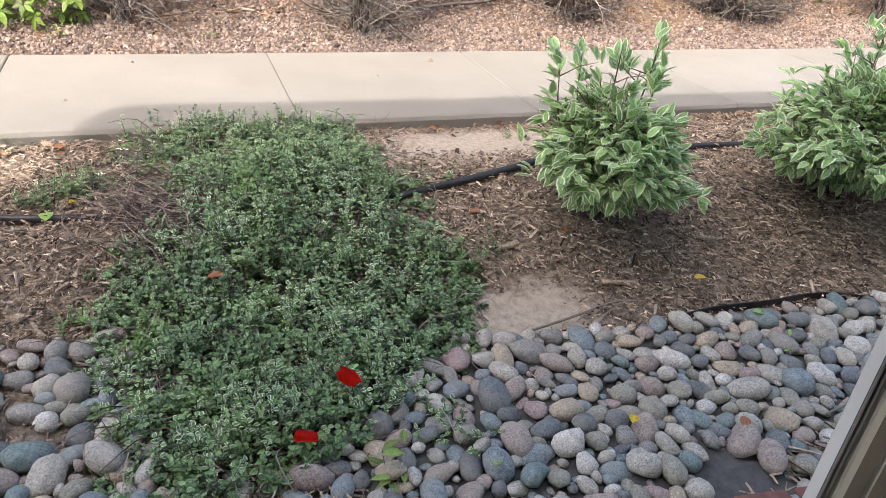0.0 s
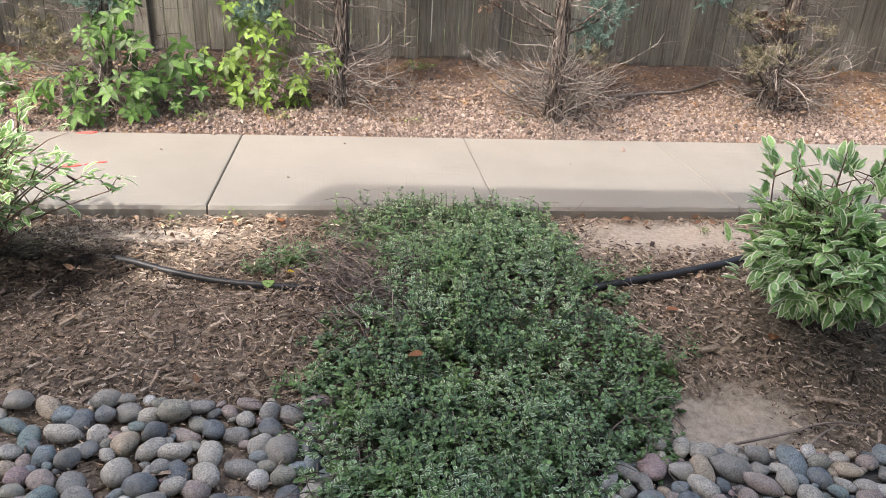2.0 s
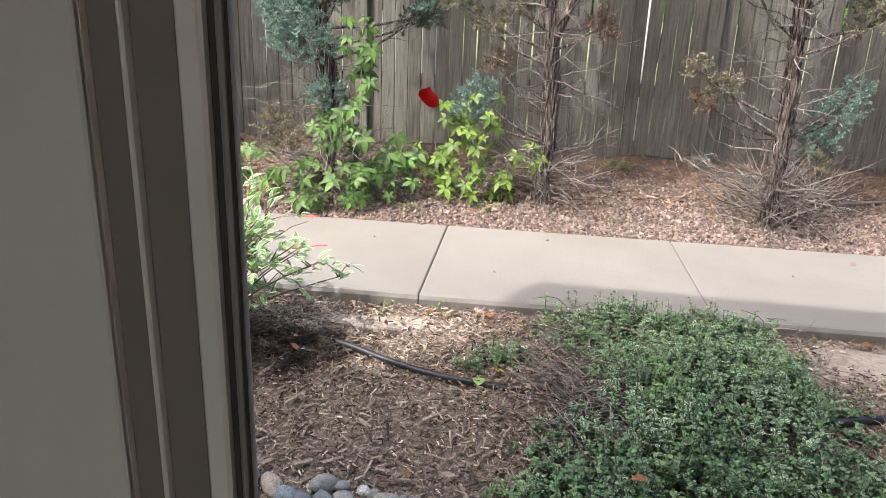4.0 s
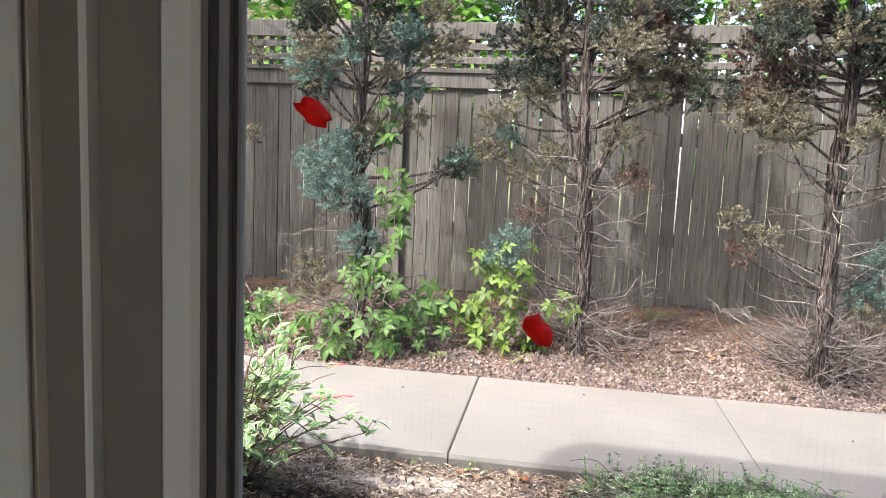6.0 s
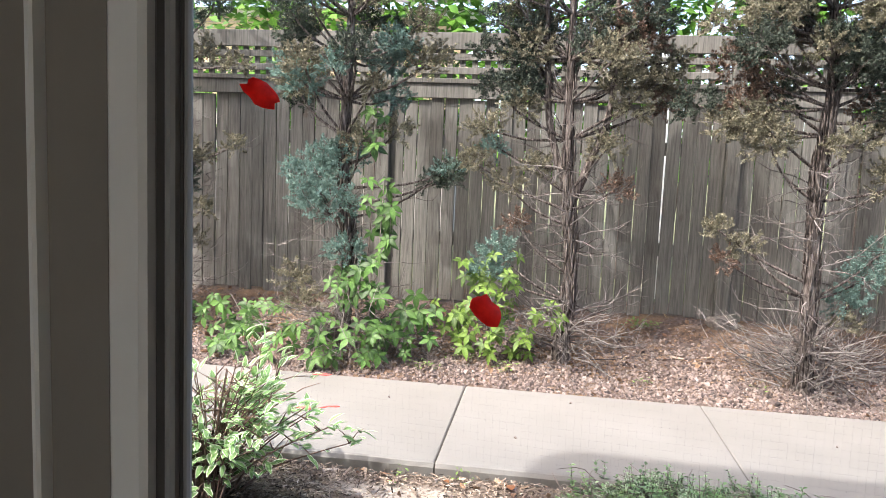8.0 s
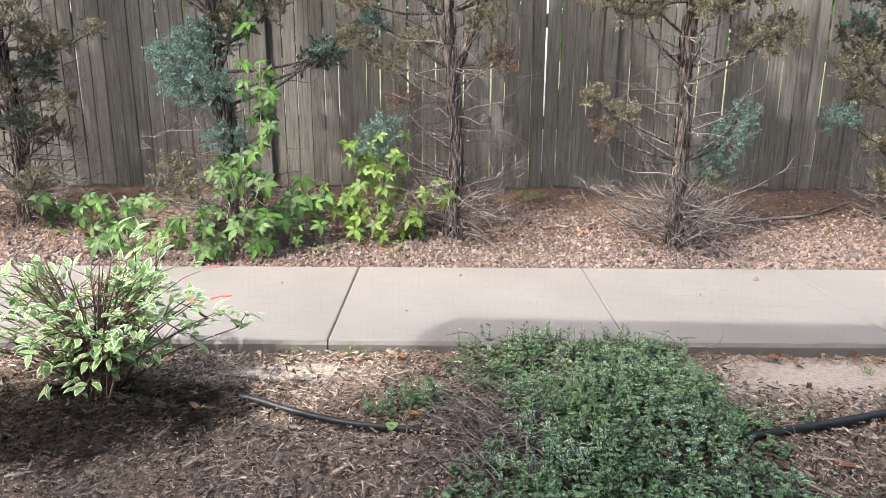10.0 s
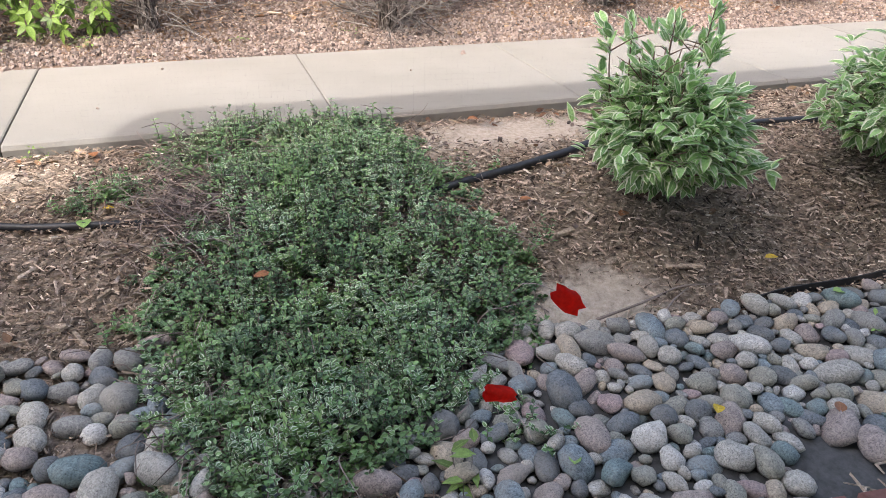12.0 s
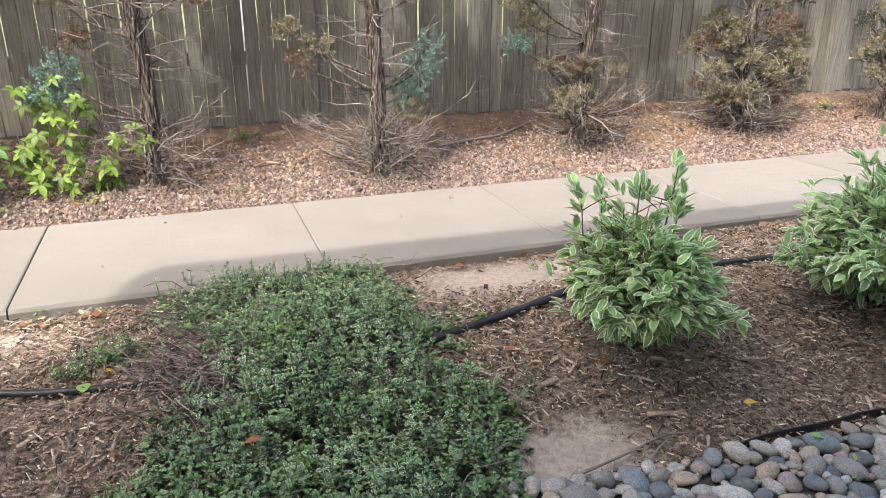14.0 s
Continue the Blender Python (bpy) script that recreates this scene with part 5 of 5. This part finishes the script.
# ---------------------------------------------------------------- small things
def build_small():
    rnd = random.Random(91)
    for pts, w in (([(-0.735, 0.475), (-0.70, 0.50), (-0.66, 0.505), (-0.64, 0.49), (-0.66, 0.475), (-0.70, 0.462)], 0), ([(-0.60, 0.535), (-0.565, 0.55), (-0.545, 0.545), (-0.56, 0.532)], 0), ([(-0.635, 0.499), (-0.603, 0.533), (-0.598, 0.527), (-0.63, 0.493)], 0),
                   ([(-0.84, 1.02), (-0.80, 1.05), (-0.74, 1.045), (-0.76, 1.02)], 0)):
        g = Geo()
        n = len(pts)
        mx, my = sum(p[0] for p in pts) / n, sum(p[1] for p in pts) / n
        g.add([(x, y, 0.0045) for x, y in pts] + [(x, y, -0.001) for x, y in pts] + [(mx, my, 0.005)], [((k + 1) % n, k, 2 * n) for k in range(n)] + [(k, (k + 1) % n, (k + 1) % n + n, k + n) for k in range(n)])
        tagged(part("paint_mark", g, REDMARK), "faded red utility paint mark on the concrete path", "paint mark", "red paint marks")
    for x, y, r, in ((-0.143, 1.045, 0.014), (2.07, 0.85, 0.013), (2.06, 0.845, 0.009), (0.55, 0.9, 0.007), (-0.35, 0.75, 0.006), (1.7, 0.6, 0.006), (3.0, 0.7, 0.007), (0.3, 0.35, 0.006)):
        g = Geo()
        m = Matrix.Translation((x, y, r * 0.45)) @ Euler((rnd.random(), rnd.random(), rnd.random() * 6)).to_matrix().to_4x4()
        box(g, (-r, -r * 0.8, -r * 0.5), (r, r * 0.8, r * 0.5), r * 0.3, m)
        tagged(part("pebble", g, GRIT), "small stray reddish pebble on the concrete path", "pebble", "stray pebbles")
    # sticks and big chips
    def stick(pts, r, label, mat=TWIG, dz=0.012):
        g = Geo()
        ln = smooth_line([(x, y, ground_z(x, y) + dz) for x, y in pts], 6)
        tube(g, ln, [r * (1 - 0.5 * i / len(ln)) for i in range(len(ln))], 6, 0.12, rnd)
        tagged(part("stick", g, mat, smooth=True), label, "stick", "fallen sticks")
    stick([(2.30, 1.72), (2.55, 1.78), (2.8, 1.84), (3.05, 1.98), (3.2, 2.08)], 0.012, "long curved grey fallen branch on the gravel")
    stick([(1.68, -1.30), (1.85, -1.28), (2.0, -1.25), (2.12, -1.27)], 0.0045, "thin crooked dark twig at the edge of the cobbles", BROWN_STEM, dz=0.022)
    stick([(1.88, -1.34), (1.95, -1.29), (2.02, -1.26)], 0.004, "thin crooked dark twig at the edge of the cobbles", BROWN_STEM, dz=0.022)
    stick([(2.0, -1.16), (2.14, -1.185)], 0.011, "short pale split wood stick on the mulch", CHIP)
    stick([(2.3, -1.86), (2.45, -1.84)], 0.004, "thin dry stalk lying on the cobbles", dz=0.07)
    stick([(1.15, 1.65), (1.22, 1.63)], 0.01, "short pale split wood stick on the gravel", CHIP)
    chips = ((-0.30, -0.72, 0.09, 1.0), (-0.05, -0.78, 0.06, -0.6), (0.02, -0.90, 0.055, 0.5), (0.05, -0.95, 0.06, 0.1), (0.14, -0.97, 0.07, 0.15), (0.24, -0.93, 0.07, -0.8), (0.30, -1.0, 0.08, -1.1), (0.36, -0.86, 0.05, 0.7),
             (-0.2, -0.95, 0.06, 0.3), (-0.4, -0.9, 0.06, 0.9), (0.38, -0.72, 0.05, 0.4), (1.75, -0.95, 0.06, 0.2), (1.9, -0.6, 0.07, 0.4), (2.5, -1.05, 0.07, -0.4), (2.75, -1.1, 0.06, 0.3), (1.65, -0.45, 0.06, 0.7), (2.65, -0.35, 0.07, -0.5))
    for x, y, ln, a in chips:
        g = Geo()
        ln *= rnd.uniform(0.8, 1.25)
        w = ln * rnd.uniform(0.14, 0.32)
        m = Matrix.Translation((x, y, ground_z(x, y) + 0.010)) @ Euler((rnd.uniform(-0.25, 0.25), rnd.uniform(-0.25, 0.25), a)).to_matrix().to_4x4()
        vs = [(-ln / 2, -w / 2, 0), (ln * 0.42, -w * 0.6, 0), (ln / 2, w * 0.2, 0), (ln * 0.3, w / 2, 0), (-ln * 0.45, w * 0.35, 0)]
        top = [(px * 0.94, py * 0.85, 0.008) for px, py, _ in vs]
        g.add([m @ Vector(p) for p in vs + top], [(4, 3, 2, 1, 0), (5, 6, 7, 8, 9)] + [(k, (k + 1) % 5, (k + 1) % 5 + 5, k + 5) for k in range(5)])
        tagged(part("wood_chip", g, PALECHIP), "large pale splintered wood chip on the mulch", "wood chip", "large wood chips")
    for x, y, c in ((2.31, -1.24, YLEAF), (1.78, -1.72, YLEAF), (2.05, -1.83, OLEAF), (1.66, -0.78, OLEAF), (1.95, -0.95, OLEAF), (0.35, -0.48, YLEAF), (0.30, -0.53, GLEAF), (0.50, -1.04, OLEAF), (0.42, -1.10, OLEAF), (0.80, -1.05, OLEAF), (1.35, -1.78, GLEAF), (2.42, -1.42, GLEAF), (0.05, -0.06, OLEAF), (0.3, -0.05, OLEAF), (1.75, -0.05, OLEAF), (2.15, -0.06, OLEAF)):
        g = Geo()
        z = ground_z(x, y) + (0.055 if y < -1.2 else 0.02)
        if 0.7 < x < 0.9:
            z += 0.12
        a = rnd.uniform(0, 6.28)
        ln = 0.06 if c is GLEAF and y > -1 else rnd.uniform(0.03, 0.05)
        leaf(g, (x, y, z), (math.cos(a), math.sin(a), 0.15), (0, 0, 1), ln, ln * 0.72, rnd.uniform(0.0, 0.3), rnd.uniform(0.1, 0.4), 5)
        nm = "yellow" if c is YLEAF else "orange-brown" if c is OLEAF else "green"
        tagged(part("fallen_leaf", g, c, smooth=True), nm + " fallen leaf lying loose on the bed", "leaf", "fallen leaves")
    g = Geo()
    ln = smooth_line([(2.15, -1.36, -0.21), (2.3, -1.345, ground_z(2.3, -1.345) + 0.03), (2.55, -1.36, ground_z(2.55, -1.36) + 0.035), (2.8, -1.36, ground_z(2.8, -1.36) + 0.03), (3.1, -1.44, ground_z(3.1, -1.44) + 0.01)], 8)
    vs = [p + Vector((0, o, dz)) for p in ln for o, dz in ((-0.002, -0.05), (0.002, -0.05), (0.002, 0.0), (-0.002, 0.0))]
    fs = [(i * 4 + k, i * 4 + (k + 1) % 4, i * 4 + 4 + (k + 1) % 4, i * 4 + 4 + k) for i in range(len(ln) - 1) for k in range(4)]
    g.add(vs, fs)
    tagged(part("edging_strip", g, BLACK), "black plastic edging strip between mulch and cobbles", "edging")
    # weeds
    for x, y, n, sz, tall in ((1.05, 2.12, 60, 0.035, 0.05), (-0.28, 1.24, 26, 0.03, 0.06), (-0.05, 1.42, 30, 0.03, 0.05), (0.2, 1.28, 20, 0.03, 0.06), (1.55, 1.3, 8, 0.025, 0.03), (5.9, 1.95, 26, 0.05, 0.06), (0.12, -0.05, 14, 0.02, 0.05), (-0.12, -0.06, 10, 0.02, 0.05), (2.1, -0.14, 14, 0.02, 0.03), (1.12, -1.72, 10, 0.05, 0.1), (2.45, -1.55, 8, 0.03, 0.05), (0.95, 1.28, 10, 0.025, 0.04)):
        t = holder("weed", (x, y, ground_z(x, y)), "small green weed sprouting from bare ground", "weed", "weeds")
        g, st = Geo(), Geo()
        for _ in range(n):
            p = Vector((rnd.gauss(0, 0.05 if n > 20 else 0.025), rnd.gauss(0, 0.03), rnd.uniform(0.005, tall)))
            leaf(g, p, rand_dir(rnd, 0.0, 0.8), (0, 0, 1), sz * rnd.uniform(0.7, 1.3), sz * 0.42, 0.3, 0.3)
            tube(st, [(p.x * 0.6, p.y * 0.6, -0.005), tuple(p)], [0.001, 0.0007], 3)
        tagged(part("foliage", g, WEED, t), kind="stuff")
        tagged(part("stem_tangle", st, BROWN_STEM, t), kind="stuff")
    # footing stone at the fence
    g = Geo()
    m = Matrix.Translation((1.56, 2.24, 0.2)) @ Matrix.Rotation(0.3, 4, "Z")
    box(g, (-0.09, -0.07, -0.06), (0.09, 0.07, 0.05), 0.022, m)
    tagged(part("footing_stone", g, m_plain("old_footing_concrete", (0.13, 0.115, 0.1), 0.95, 0.1, 0.3, 40)), "lump of grey concrete at the foot of the fence", "stone")


PALECHIP = m_island("pale_split_wood", [(0.0, (0.17, 0.125, 0.085)), (1.0, (0.33, 0.265, 0.205))], 0.9, 120, 0.5)
YLEAF = m_leaf("yellow_leaf", (0.58, 0.40, 0.04), (0.46, 0.31, 0.04))
OLEAF = m_leaf("orange_brown_leaf", (0.29, 0.125, 0.055), (0.2, 0.09, 0.045))
GLEAF = m_leaf("pale_green_leaf", (0.26, 0.40, 0.12), (0.2, 0.32, 0.1))
build_small()
